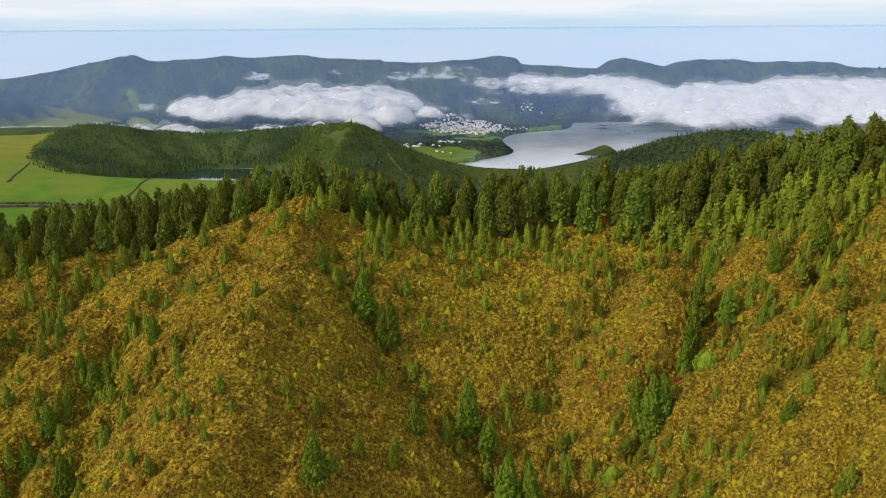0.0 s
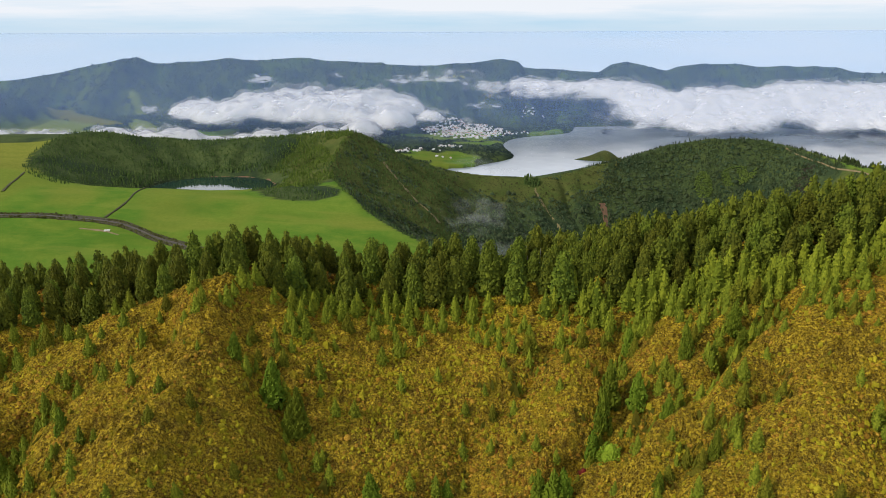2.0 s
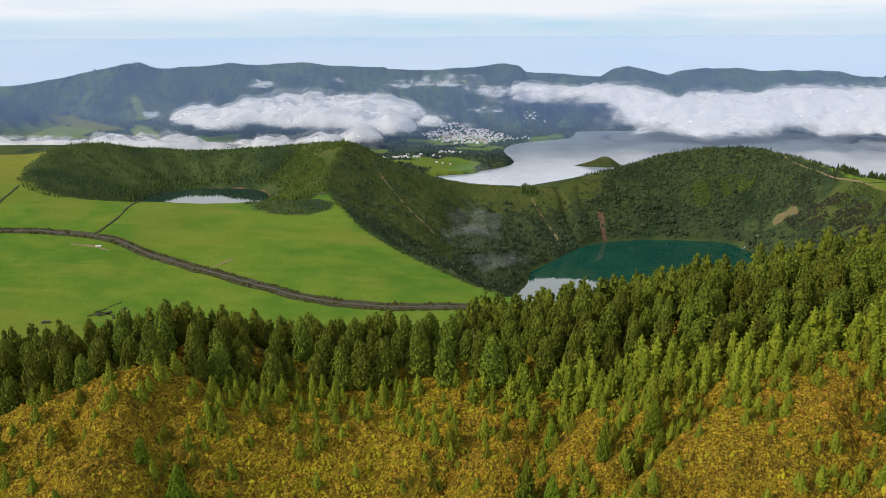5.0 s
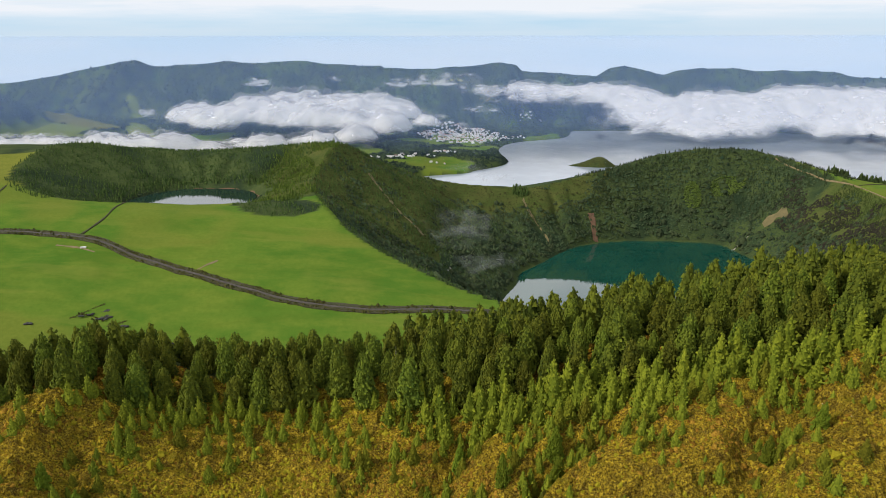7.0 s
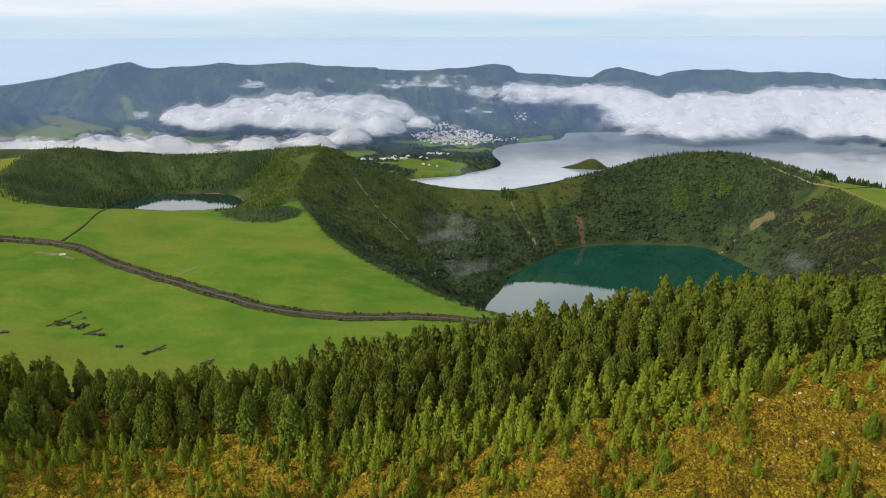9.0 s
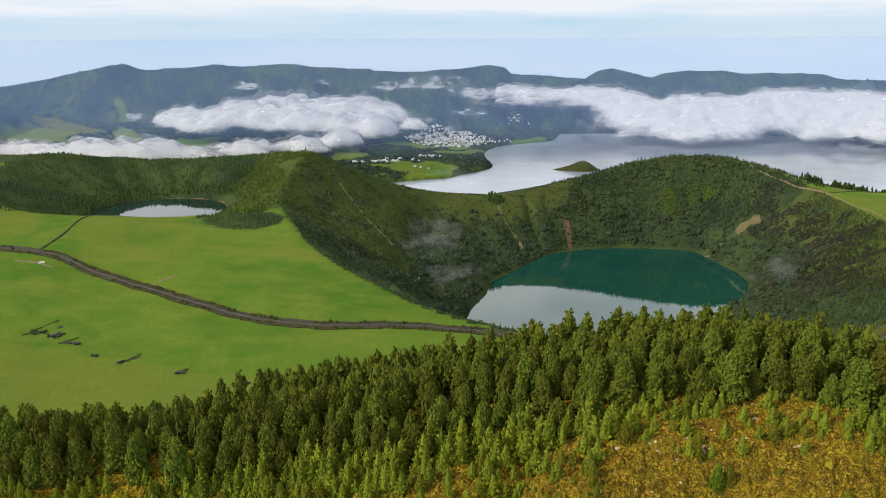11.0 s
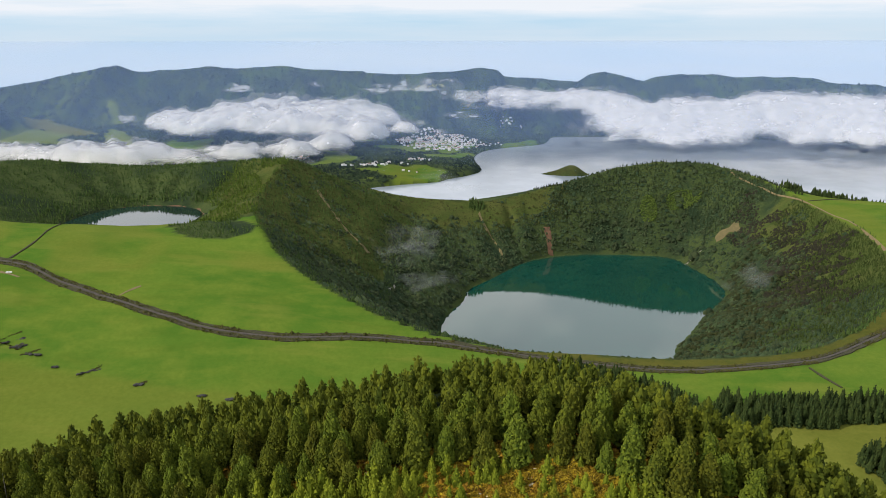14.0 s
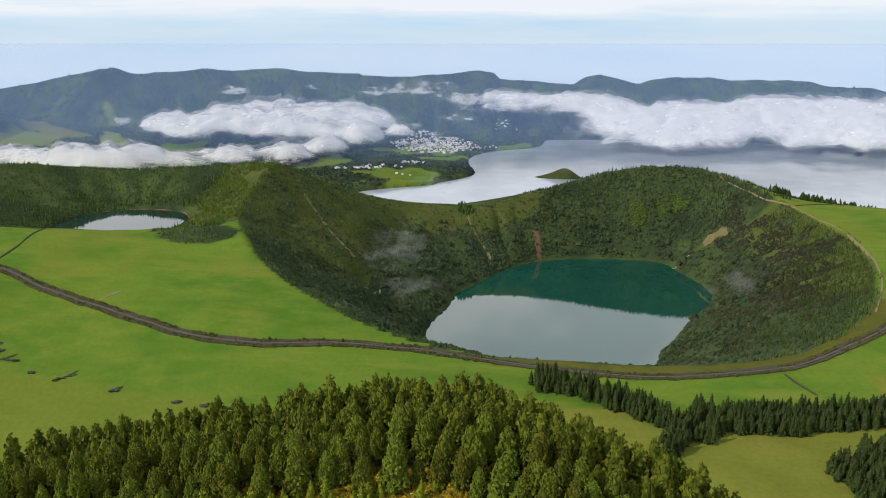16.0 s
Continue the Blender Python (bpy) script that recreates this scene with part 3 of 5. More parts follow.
def land(x, y):
    """Height of the ground, with the zone masks: pasture, heath, rough grass."""
    x, y = np.broadcast_arrays(np.asarray(x, float), np.asarray(y, float))
    right = sstep(40, 230, x)
    field = (field_l(y) + np.clip(-(x + 250) * 0.045, -10, 26)) * (1 - right) + field_r(y) * right
    field = field + 2.4 * fbm(x, y, 170, 3, 3) + 0.7 * vnoise(x, y, 34, 9) + 0.25 * vnoise(x, y * 0.5, 12, 10)
    floor = -12 + 10 * fbm(x, y, 520, 3, 5)
    # lagoon basin
    wet = sstep(-15, 45, x - shore_x(y)) * sstep(1700, 1850, y) * (1 - sstep(3480, 3640, y - 0.0 * x))
    floor = floor * (1 - wet) + (LAGOON_Z - 9) * wet
    islet = 38 * np.exp(-((x - 540) / 48) ** 2 - ((y - 2600) / 34) ** 2) + 16 * np.exp(-((x - 470) / 60) ** 2 - ((y - 2600) / 26) ** 2)
    floor = floor + islet
    # far wall
    T = 300 + 440 * (1 - sstep(300, 900, x))
    cy, cz = crest_y(x), crest_z(x) + 5 * fbm(x, 0 * x, 120, 4, 17)
    up = np.clip((y - (cy - T)) / T, 0, 1)
    gul = 0.75 * fbm(x + 0.25 * y, y * 0.25, 150, 4, 11) + 0.9 * (0.45 - (1 - np.abs(vnoise(x + 0.2 * y + 60 * vnoise(x, y, 300, 15), y * 0.18, 170, 13))) ** 2)
    wall = np.maximum(floor, floor + (cz - floor) * (up ** 1.25) + 80 * gul * np.sin(np.pi * up) ** 0.8)
    wall = np.where(y > cy, cz - 0.22 * (y - cy), wall)
    back = np.where(up > 0, wall, floor)
    along = np.clip(((x + 2100) * 215 + (y - 3120) * 350) / (215 ** 2 + 350 ** 2), 0, 1)
    off = np.hypot(x - (-2100 + 215 * along), y - (3120 + 350 * along))
    back = back + (255 * (1 - along) + 6) * np.exp(-(off / 105) ** 2) * (1 - 0.3 * gul)
    w = sstep(-1960, -1860, x) * sstep(1230, 1300, -x) * sstep(2760, 2860, y) * sstep(-3540, -3480, -y)
    back = back * (1 - w) + (2 + 0.03 * (-1330 - x) + 0.06 * (y - 2860)) * w
    away = sstep(1480, 1950, y + 0.10 * np.abs(x - 300)) * (1 - 0.0 * x)
    base = field * (1 - away) + back * away
    # pond crater
    rp, ap = polar(x, y, POND_C)
    pr, pz, ps = prim_r(ap), prim_z(ap), pond_r(ap)
    inp = POND_Z - 3 + 0 * x
    s = np.clip((rp - ps) / np.maximum(pr - ps, 1), 0, 1)
    inp = POND_Z + (pz - POND_Z) * s ** 0.9 - 4 * (1 - sstep(0.0, 0.1, s)) - 6 * (1 - sstep(0.6, 1.0, rp / ps))
    cp, sq = 250 * np.cos(np.radians(ap)) + 8 * vnoise(x, y, 40, 55), 250 * np.sin(np.radians(ap)) + 8 * vnoise(x, y, 40, 56)
    inp = inp - (11 * (1 - np.abs(vnoise(cp, sq, 62, 57))) ** 2.2 + 4 * (1 - np.abs(vnoise(cp, sq, 27, 58))) ** 2 - 5) * np.sin(np.pi * s) ** 0.8
    outp = base + (pz - base) * np.exp(-np.maximum(rp - pr, 0) / 75)
    hp = np.where(rp < pr, inp, outp)
    # lake crater
    rl, al = polar(x, y, LAKE_C)
    wob = 14 * fbm(x, y, 130, 3, 21)
    lr, lz, ls = rim_r(al), rim_z(al), shore_r(al)
    s2 = np.clip((rl + 0.5 * wob * np.clip((rl - ls) / 80, 0, 1) * np.clip((lr - rl) / 80, 0, 1) - ls) / (lr - ls), 0, 1)
    inl = LAKE_Z + (lz - LAKE_Z) * s2 ** 0.92 + 7 * fbm(x, y, 70, 3, 31) * np.sin(np.pi * s2) - 8 * (1 - sstep(0.85, 1.0, rl / ls))
    ca, sa = 470 * np.cos(np.radians(al)) + 12 * vnoise(x, y, 60, 35), 470 * np.sin(np.radians(al)) + 12 * vnoise(x, y, 60, 36)
    inl = inl - (17 * (1 - np.abs(vnoise(ca, sa, 95, 37))) ** 2.5 + 5 * (1 - np.abs(vnoise(ca, sa, 42, 38))) ** 2.5 - 7) * np.sin(np.pi * s2) ** 0.8
    L = np.where(y > LAKE_C[1] + 250, 170.0, 150.0)
    outl = hp + (np.maximum(lz, hp) - hp) * np.exp(-np.maximum(rl - lr, 0) / L) * sstep(-900, -700, -rl) * sstep(-60, 0, rp - pr)
    fall = sstep(88, 100, al) * (1 - sstep(158, 167, al)) * (1 - sstep(350, 600, rl - lr))
    outl = outl * (1 - fall) + np.minimum(outl, np.maximum(lz - 0.22 * (rl - lr), floor)) * fall
    z = np.where(rl < lr, inl, outl)
    inside = rl < lr
    near_p = rp < pr
    # the ridge in front
    far = np.maximum(y - 165, 0)
    R, S = ridge_z(x + 0.45 * far * sstep(120, 190, x)), ridge_s(x)
    d = 150 - y
    dn, dp = np.maximum(d, 0), np.maximum(-d - 14, 0)
    broad = sstep(0, 45, x)
    steep = 0.80 * dp * (1 - np.exp(-dp / 25))
    late = np.maximum(dp - 42, 0)
    gentle = (0.26 + 0.05 * sstep(110, 165, x)) * dp + 0.65 * late * (1 - np.exp(-late / 25))
    u, w = x - 0.75 * (y - 150), y + 0.6 * x
    cutn = (1 - np.abs(vnoise(u, w * 0.22, 15, 41))) ** 3 * 4.2 + (1 - np.abs(vnoise(u, w * 0.3, 7, 43))) ** 3 * 1.3
    gully = (0.55 * cutn - 0.9) * sstep(4, 26, dn)
    close = (y < 165) & (y > 40) & (x > -140) & (x < 280)
    carve = np.zeros(x.shape)
    wig = 2.5 * vnoise(x[close], y[close], 11, 47)
    carve[close] = 1.35 * near_lines(x[close] + wig, y[close] - wig, GULLIES) - near_lines(x[close], y[close], SPURS)
    gully = gully + carve * sstep(-6, 14, d)
    rz = (R + ridge_up(x) * sstep(147, 167, y) - S * dn - 0.0036 * dn ** 1.95 - steep * (1 - broad) - gentle * broad
          + (slope_up(x) + slope_fall(x) * np.minimum(dn, 90) / 40) * sstep(0, 14, dn)
          - gully + 0.5 * vnoise(x, y, 9, 45) + 0.3 * vnoise(x, y, 3.5, 46))
    z2 = np.maximum(z, rz)
    k = np.exp(-np.abs(z - rz) / 8.0) * 4
    z2 = z2 + k * (y < 620)
    on_ridge = rz > z - 2
    # masks
    heath = sstep(0, 12, 172 - y) * on_ridge
    open_field = (~inside) & (~near_p) & (~on_ridge) & (y < 1560 + 0.1 * x)
    past = 1.0 * open_field
    tongue = (x > -206) & (x < -160) & (y > 1032) & (y < 1122)
    lip = (np.hypot((x + 222) / 60, (y - 1024) / 48) < 1) | ((x > -300) & (x < -200) & (y > 1030) & (y < 1140)) & ~tongue
    past *= np.where(lip, 0, 1)
    past *= np.where((rp - pr < 14) & (y > 1090), 0, 1) * np.where((x < -120) & (y > 1240), 0, 1)
    past *= np.where((al % 360 > 88) & (al % 360 < 180) & (y > 1250), 0, 1)
    rough = np.where(inside & (s2 > 0.55) & ((al % 360 > 95) & (al % 360 < 165)), 0.9, 0.0)
    rough = np.where(inside & (s2 > 0.35) & (al % 360 > 150) & (al % 360 < 200), 0.75, rough)
    rough = np.maximum(rough, np.where(inside & (s2 > 0.45) & ((al % 360 < 30) | (al % 360 > 325)), 0.8, 0.0))
    past *= np.where((x > 300) & (y < 660) & (y > 400), 0.95, 1)
    strip = (rl >= lr) & (rl - lr < 26) & (al % 360 > 250) & (al % 360 < 318)
    past, rough, heath = np.where(strip, 0.1, past), np.where(strip, 0.9, rough), np.where(strip, 0.22, heath)
    rough = np.maximum(rough, np.where(near_p & (((ap % 360) < 62) | ((ap % 360) > 338)) & (s > 0.25), 0.9, 0))
    valley = (y > 1950) & (np.hypot(x - 520, y - 2600) > 150) & (z2 > LAGOON_Z + 1) & (up < 0.08)
    patch = sstep(0.28, 0.45, fbm(x, y * 0.6, 190, 3, 61))
    past = np.where(valley, patch, past)
    tan = within(x, y, WEST_TAN)
    green = within(x, y, WEST_GREEN) | within(x, y, WEST_STRIP)
    low_green = (x > -2020) & (x < -1590) & (y > 2990) & (y < 3290 - 0.27 * (x + 1920)) & ~tan & ~((x > -1640) & (y > 3040)) & (z2 < 48)
    west = tan | green | low_green
    near_shore = (np.hypot((x + 70) / 95, (y - 2520) / 62) < 1) | (np.hypot((x - 60) / 90, (y - 2930) / 50) < 1) | (np.hypot((x + 150) / 110, (y - 3130) / 45) < 1) | (np.hypot((x + 190) / 60, (y - 2560) / 30) < 1)
    past = np.where(near_shore & (z2 > LAGOON_Z + 2), 0.95, past)
    past = np.where((x > -2100) & (x < -1230) & (y > 2760) & (y < 3540) & (z2 < 75), 0.0, past)
    past = np.where(west, np.where(tan, 0.8, 1.0), past)
    heath = np.where(tan, 0.45, heath)
    rough = np.where(west, 1.0, rough)
    up = np.where(west, 0.0, up)
    wallgreen = (up >= 0.08) & (y > 2400) & ~west
    past = np.where(wallgreen, 0.34 * sstep(0.15, 0.6, fbm(x, y * 0.45, 150, 4, 71)), past)
    heath = np.where((np.hypot(x - 520, y - 2600) < 120) & (z2 > LAGOON_Z), 0.16, heath)
    return z2, past, heath, rough


def parcel(x, y):
    """Grazed-off, paler parts of the fields."""
    seam = y + 4 * vnoise(x, y, 40, 53)
    low = sstep(-6, 2, 652 - 0.17 * (x + 62) - seam) * sstep(-40, 10, -x) * sstep(500, 520, y)
    right = (x > 250) * sstep(-6, 2, np.where(x > 610, 735, 655) - y)
    far_edge = sstep(-560, -620, x) * sstep(1040, 1090, y) * (y < 1500)
    upper = 0.45 * sstep(-0.1, 0.35, fbm(x, y, 130, 3, 54)) * sstep(-6, 4, y - 905 - 0.1 * x)
    west = 0.75 * ((x > -1960) & (x < -1230) & (y > 2820) & (y < 3900))
    return np.clip(np.maximum(np.maximum(np.maximum(low * 0.5, right), upper), np.maximum(west, far_edge)), 0, 1)


def height(x, y):
    return land(x, y)[0]


# ---------------------------------------------------------------- mesh helpers
def mesh_of(name, verts, faces, material, smooth=False):
    """A mesh from arrays; faces all of one size."""
    me = bpy.data.meshes.new(name)
    verts, faces = np.asarray(verts, np.float32), np.asarray(faces, np.int32)
    n, k = faces.shape
    me.vertices.add(len(verts))
    me.vertices.foreach_set("co", verts.ravel())
    me.loops.add(n * k)
    me.loops.foreach_set("vertex_index", faces.ravel())
    me.polygons.add(n)
    me.polygons.foreach_set("loop_start", np.arange(0, n * k, k, dtype=np.int32))
    me.polygons.foreach_set("loop_total", np.full(n, k, np.int32))
    me.update(calc_edges=True)
    me.polygons.foreach_set("use_smooth", np.full(n, smooth))
    me.materials.append(material)
    return me


def grid_faces(nx, ny):
    i = np.arange(nx * ny).reshape(ny, nx)
    return np.stack([i[:-1, :-1].ravel(), i[:-1, 1:].ravel(), i[1:, 1:].ravel(), i[1:, :-1].ravel()], 1)


def part(name, data, parent, label=""):
    ob = new(name, data)
    ob.parent = parent
    if label:
        tagged(ob, label)
    return ob


def from_bm(name, bm, material, smooth=False):
    me = bpy.data.meshes.new(name)
    bm.to_mesh(me)
    bm.free()
    me.materials.append(material)
    for p in me.polygons:
        p.use_smooth = smooth
    return me


def scatter(name, template, places, sizes, material, rng, squash=(0.8, 1.25), jitter=0.16, lean=0.06, smooth=False):
    """Many small copies of a template, each turned, stretched and roughened on its own, in one mesh."""
    tv, tf = template
    n, m = len(places), len(tv)
    a = rng.uniform(0, 2 * np.pi, n)
    c, s = np.cos(a)[:, None], np.sin(a)[:, None]
    v = tv[None] * (1 + jitter * rng.standard_normal((n, m, 3)))
    tall = rng.uniform(*squash, n)[:, None]
    x = (v[:, :, 0] * c - v[:, :, 1] * s) * sizes[:, None]
    y = (v[:, :, 0] * s + v[:, :, 1] * c) * sizes[:, None]
    z = v[:, :, 2] * sizes[:, None] * tall
    x = x + z * rng.normal(0, lean, n)[:, None]
    y = y + z * rng.normal(0, lean, n)[:, None]
    verts = np.stack([x, y, z], 2) + places[:, None, :]
    faces = (tf[None] + (np.arange(n) * m)[:, None, None]).reshape(-1, tf.shape[1])
    return mesh_of(name, verts.reshape(-1, 3), faces, material, smooth)


def ico(sub=1):
    bm = bmesh.new()
    bmesh.ops.create_icosphere(bm, subdivisions=sub, radius=1)
    v = np.array([p.co for p in bm.verts])
    f = np.array([[q.index for q in p.verts] for p in bm.faces])
    bm.free()
    return v, f


def tiers(rows, sides):
    """Stacked skirts of a distant conifer: rows of (radius, foot, top)."""
    v, f = [], []
    for n, (r, lo, hi) in enumerate(rows):
        o = len(v)
        for k in range(sides):
            a = 2 * np.pi * (k + 0.5 * n) / sides
            q = r * (1.12 if k % 2 else 0.86)
            v.append((q * np.cos(a), q * np.sin(a), lo - (0.03 if k % 2 else 0)))
        v.append((0, 0, hi))
        f += [(o + k, o + (k + 1) % sides, o + sides) for k in range(sides)]
    return np.array(v), np.array(f)


DOME = ico(1)
DOME = (DOME[0] * np.array([1, 1, 0.62]) + np.array([0, 0, 0.2]), DOME[1])
KNOB = tiers([(1.0, -0.1, 0.8)], 7)
SPIKE = tiers([(0.62, -0.1, 1.0)], 6)
FIR = tiers([(0.20, 0.02, 0.55), (0.165, 0.30, 0.80), (0.11, 0.58, 1.0)], 7)
FIR_SMALL = tiers([(0.22, 0.0, 0.7), (0.14, 0.42, 1.0)], 6)



def tuft():
    """A ragged tussock: a starred foot drawn up into two crooked points."""
    foot = [(math.cos(a) * (1.15 if k % 2 else 0.6), math.sin(a) * (1.15 if k % 2 else 0.6), -0.1) for k, a in enumerate(np.arange(6) * math.pi / 3)]
    v = np.array(foot + [(0.28, 0.05, 1.0), (-0.3, -0.1, 0.75)])
    f = [(0, 1, 6), (1, 2, 6), (2, 7, 6), (2, 3, 7), (3, 4, 7), (4, 5, 7), (5, 6, 7), (5, 0, 6)]
    return v, np.array(f)


TUFT = tuft()
_v, _f = ico(1)
CLUMP = (_v * np.array([1, 1, 0.75]) + np.array([0, 0, 0.15]), _f[_v[_f].mean(1)[:, 2] > -0.35])


def bun():
    """A low rounded clump with a flattened, uneven head."""
    v = [(math.cos(a), math.sin(a), -0.15) for a in np.arange(4) * math.pi / 2] + [(0.62 * math.cos(a), 0.62 * math.sin(a), 0.62 + 0.1 * math.sin(3 * a)) for a in np.arange(4) * math.pi / 2 + 0.5]
    f = [q for k in range(4) for q in ((k, (k + 1) % 4, 4 + k), ((k + 1) % 4, 4 + (k + 1) % 4, 4 + k))] + [(4, 5, 6), (4, 6, 7)]
    return np.array(v), np.array(f)


BUN = bun()


def stuff(name, data, label, category):
    return tagged(new(name, data), label, category, kind="stuff")


# ---------------------------------------------------------------- the ground sheet
def steps(*spans):
    out = [np.arange(a, b, d) for a, b, d in spans]
    return np.r_[tuple(out)]


gx = steps((-2900, -1700, 40), (-1700, -720, 22), (-720, -130, 8), (-130, 290, 3.0), (290, 1000, 8), (1000, 1700, 22), (1700, 2941, 40))
gy = steps((-400, 50, 18), (50, 200, 3.0), (200, 520, 6), (520, 1760, 8), (1760, 2500, 18), (2500, 4500, 20))
GX, GY = np.meshgrid(gx, gy)
GZ, PAST, HEATH, ROUGH = land(GX.ravel(), GY.ravel())
me = mesh_of("ground", np.stack([GX.ravel(), GY.ravel(), GZ], 1), grid_faces(len(gx), len(gy)), M_GROUND, True)
cover = me.color_attributes.new("cover", "FLOAT_COLOR", "POINT")
cover.data.foreach_set("color", np.stack([PAST, HEATH, ROUGH, parcel(GX.ravel(), GY.ravel())], 1).astype(np.float32).ravel())
ground = tagged(new("ground", me), "volcanic hill country with pasture, ochre heath and wooded crater slopes", "ground", kind="structure")


def disc(name, centre, radius, z, material, grow=1.05):
    bm = bmesh.new()
    a = np.linspace(0, 360, 120, endpoint=False)
    r = radius(a) * grow
    vs = [bm.verts.new((centre[0] + q * math.cos(radians(t)), centre[1] + q * math.sin(radians(t)), z)) for q, t in zip(r, a)]
    bm.faces.new(vs)
    return new(name, from_bm(name, bm, material))


tagged(disc("water_lake", LAKE_C, shore_r, LAKE_Z, M_LAKE, 1.06), "deep green crater lake mirroring the cloudy sky", "lake", kind="structure")
tagged(disc("water_pond", POND_C, pond_r, POND_Z, M_POND, 1.0), "dark still pond in a small crater", "pond", kind="structure")
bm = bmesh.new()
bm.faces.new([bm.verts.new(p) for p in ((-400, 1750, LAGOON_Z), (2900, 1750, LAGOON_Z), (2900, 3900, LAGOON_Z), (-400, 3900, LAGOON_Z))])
tagged(new("water_lagoon", from_bm("water_lagoon", bm, M_LAGOON)), "wide lagoon under low mist, reflected cloud painted pale into its water", "lagoon", kind="structure")


# ---------------------------------------------------------------- roads, banks and walls
def ribbon(name, pts, width, material, lift=0.5, thick=0.6, seg=6.0, wobble=0.0, seed=1):
    """A strip laid on the ground along a line, with depth at its edges."""
    pts = np.array(pts, float)
    d = np.r_[0, np.cumsum(np.hypot(*np.diff(pts, axis=0).T))]
    fx, fy = line(d, pts[:, 0]), line(d, pts[:, 1])
    t = np.linspace(0, d[-1], max(3, int(d[-1] / seg)))
    x, y = fx(t), fy(t)
    tx, ty = np.gradient(x), np.gradient(y)
    n = np.hypot(tx, ty)
    nx, ny = -ty / n, tx / n
    w = width * (1 + wobble * vnoise(t, t * 0, 14, seed))
    rows = []
    for side, down in ((-1.0, -thick), (-0.85, lift), (0.85, lift), (1.0, -thick)):
        px, py = x + nx * w * side / 2, y + ny * w * side / 2
        rows.append(np.stack([px, py, height(px, py) + down + 0.10 * wobble * vnoise(t, t * 0 + side * 9, 7, seed)], 1))
    v = np.stack(rows, 1).reshape(-1, 3)
    return mesh_of(name, v, grid_faces(4, len(t)), material)


ROAD = [(-760, 880), (-620, 888), (-505, 890), (-436, 881), (-354, 843), (-274, 811), (-199, 782), (-129, 757), (-62, 749), (32, 760), (119, 763), (200, 752), (287, 737),
        (384, 727), (467, 738), (542, 756), (633, 811), (704, 860), (785, 960), (850, 1090)]
tagged(new("road", ribbon("road", ROAD, 3.4, M_ROAD, 0.9)), "dark gravel farm track between earth banks", "road", kind="structure")


def offset(pts, k):
    pts = np.array(pts, float)
    t = np.gradient(pts, axis=0)
    n = np.stack([-t[:, 1], t[:, 0]], 1) / np.hypot(*t.T)[:, None]
    return [tuple(p) for p in pts + n * k]


for k in (4.4, -4.4):
    tagged(new("verge", ribbon("verge", offset(ROAD, k), 5.0, M_HEDGE, 1.1, wobble=0.5, seed=int(k))), "bank of dry grass and scrub beside the track", "verge", kind="structure")

WALL_LINES = [[(-381, 720), (-370, 735), (-356, 751)], [(-378, 731), (-360, 727), (-342, 719)], [(-336, 710), (-328, 716), (-321, 722)], [(-255, 686), (-248, 692), (-241, 699)], [(-452, 893), (-445, 940), (-450, 985), (-452, 1018)], [(-627, 960), (-640, 1010), (-656, 1062)], [(528, 737), (535, 715), (543, 695)],
              [(846, 1450), (880, 1470), (930, 1500), (975, 1512)]]
for pts in WALL_LINES[4:]:
    tagged(new("hedge_wall", ribbon("hedge_wall", pts, 2.4, M_HEDGE, 1.1, wobble=0.7, seed=int(pts[0][0]), seg=3.0)), "low dry-stone wall grown over with dark hedge", "wall", "field walls")
HEDGE_ROWS = WALL_LINES[:4] + [[(-190, 668), (-185, 672), (-181, 676)], [(-120, 652), (-115, 653), (-110, 653)], [(-90, 649), (-60, 648), (-30, 647)], [(-352, 720), (-345, 726), (-338, 728)]]
for k, pts in enumerate(HEDGE_ROWS):
    r = np.random.default_rng(300 + k)
    q = np.array(pts, float)
    u = r.uniform(0, len(q) - 1, 70)
    hx, hy = (np.interp(u, range(len(q)), q[:, i]) + r.normal(0, 0.7, 70) for i in (0, 1))
    at = np.stack([hx, hy, height(hx, hy) - 0.1], 1)
    tagged(new("hedge", scatter("hedge", TUFT, at, r.uniform(0.5, 1.3, 70), M_VERGE, r)), "ragged dark hedge along an old field wall", "hedge", "field hedges")
for pts, w, m, label in (([(336, 1594), (339, 1580), (341, 1564), (343, 1550)], 12, M_EARTH, "red earth landslip above the lake"),
                         ([(627, 1503), (648, 1508), (668, 1509)], 3, M_SCREE, "pale gravel gully running to the lake"),
                         ([(690, 1508), (712, 1507), (736, 1505)], 20, M_OCHRE, "ochre landslip on the crater wall"),
                         ([(-134, 1343), (-108, 1314), (-76, 1273), (-46, 1245), (-24, 1232)], 5, M_OCHRE, "worn earth firebreak down the cone"),
                         ([(25, 1196), (24, 1170), (22, 1140)], 4, M_SCREE, "patch of pale scree on the crater wall"),
                         ([(-276, 816), (-268, 829), (-256, 842)], 4, M_TRACK, "worn bare patch in the pasture"),
                         ([(180, 1590), (190, 1560), (215, 1530), (232, 1490)], 6, M_OCHRE, "bare reddish gully on the crater wall"),
                         ([(-470, 862), (-440, 858), (-415, 850)], 4, M_TRACK, "worn bare patch by the track"),
                         ([(172, 4000), (168, 3940), (172, 3885)], 75, M_TRACK, "brown cleared slope on the caldera wall"),
                         ([(-165, 4044), (-60, 4056), (30, 4072)], 16, M_DRYFIELD, "pale mown strip on the caldera wall")):
    tagged(new("bare_ground", ribbon("bare_ground", pts, w, m, 0.25 if pts[0][1] < 900 else 0.8, wobble=0.8, seed=w, seg=3.0)), label, "bare ground", kind="structure")
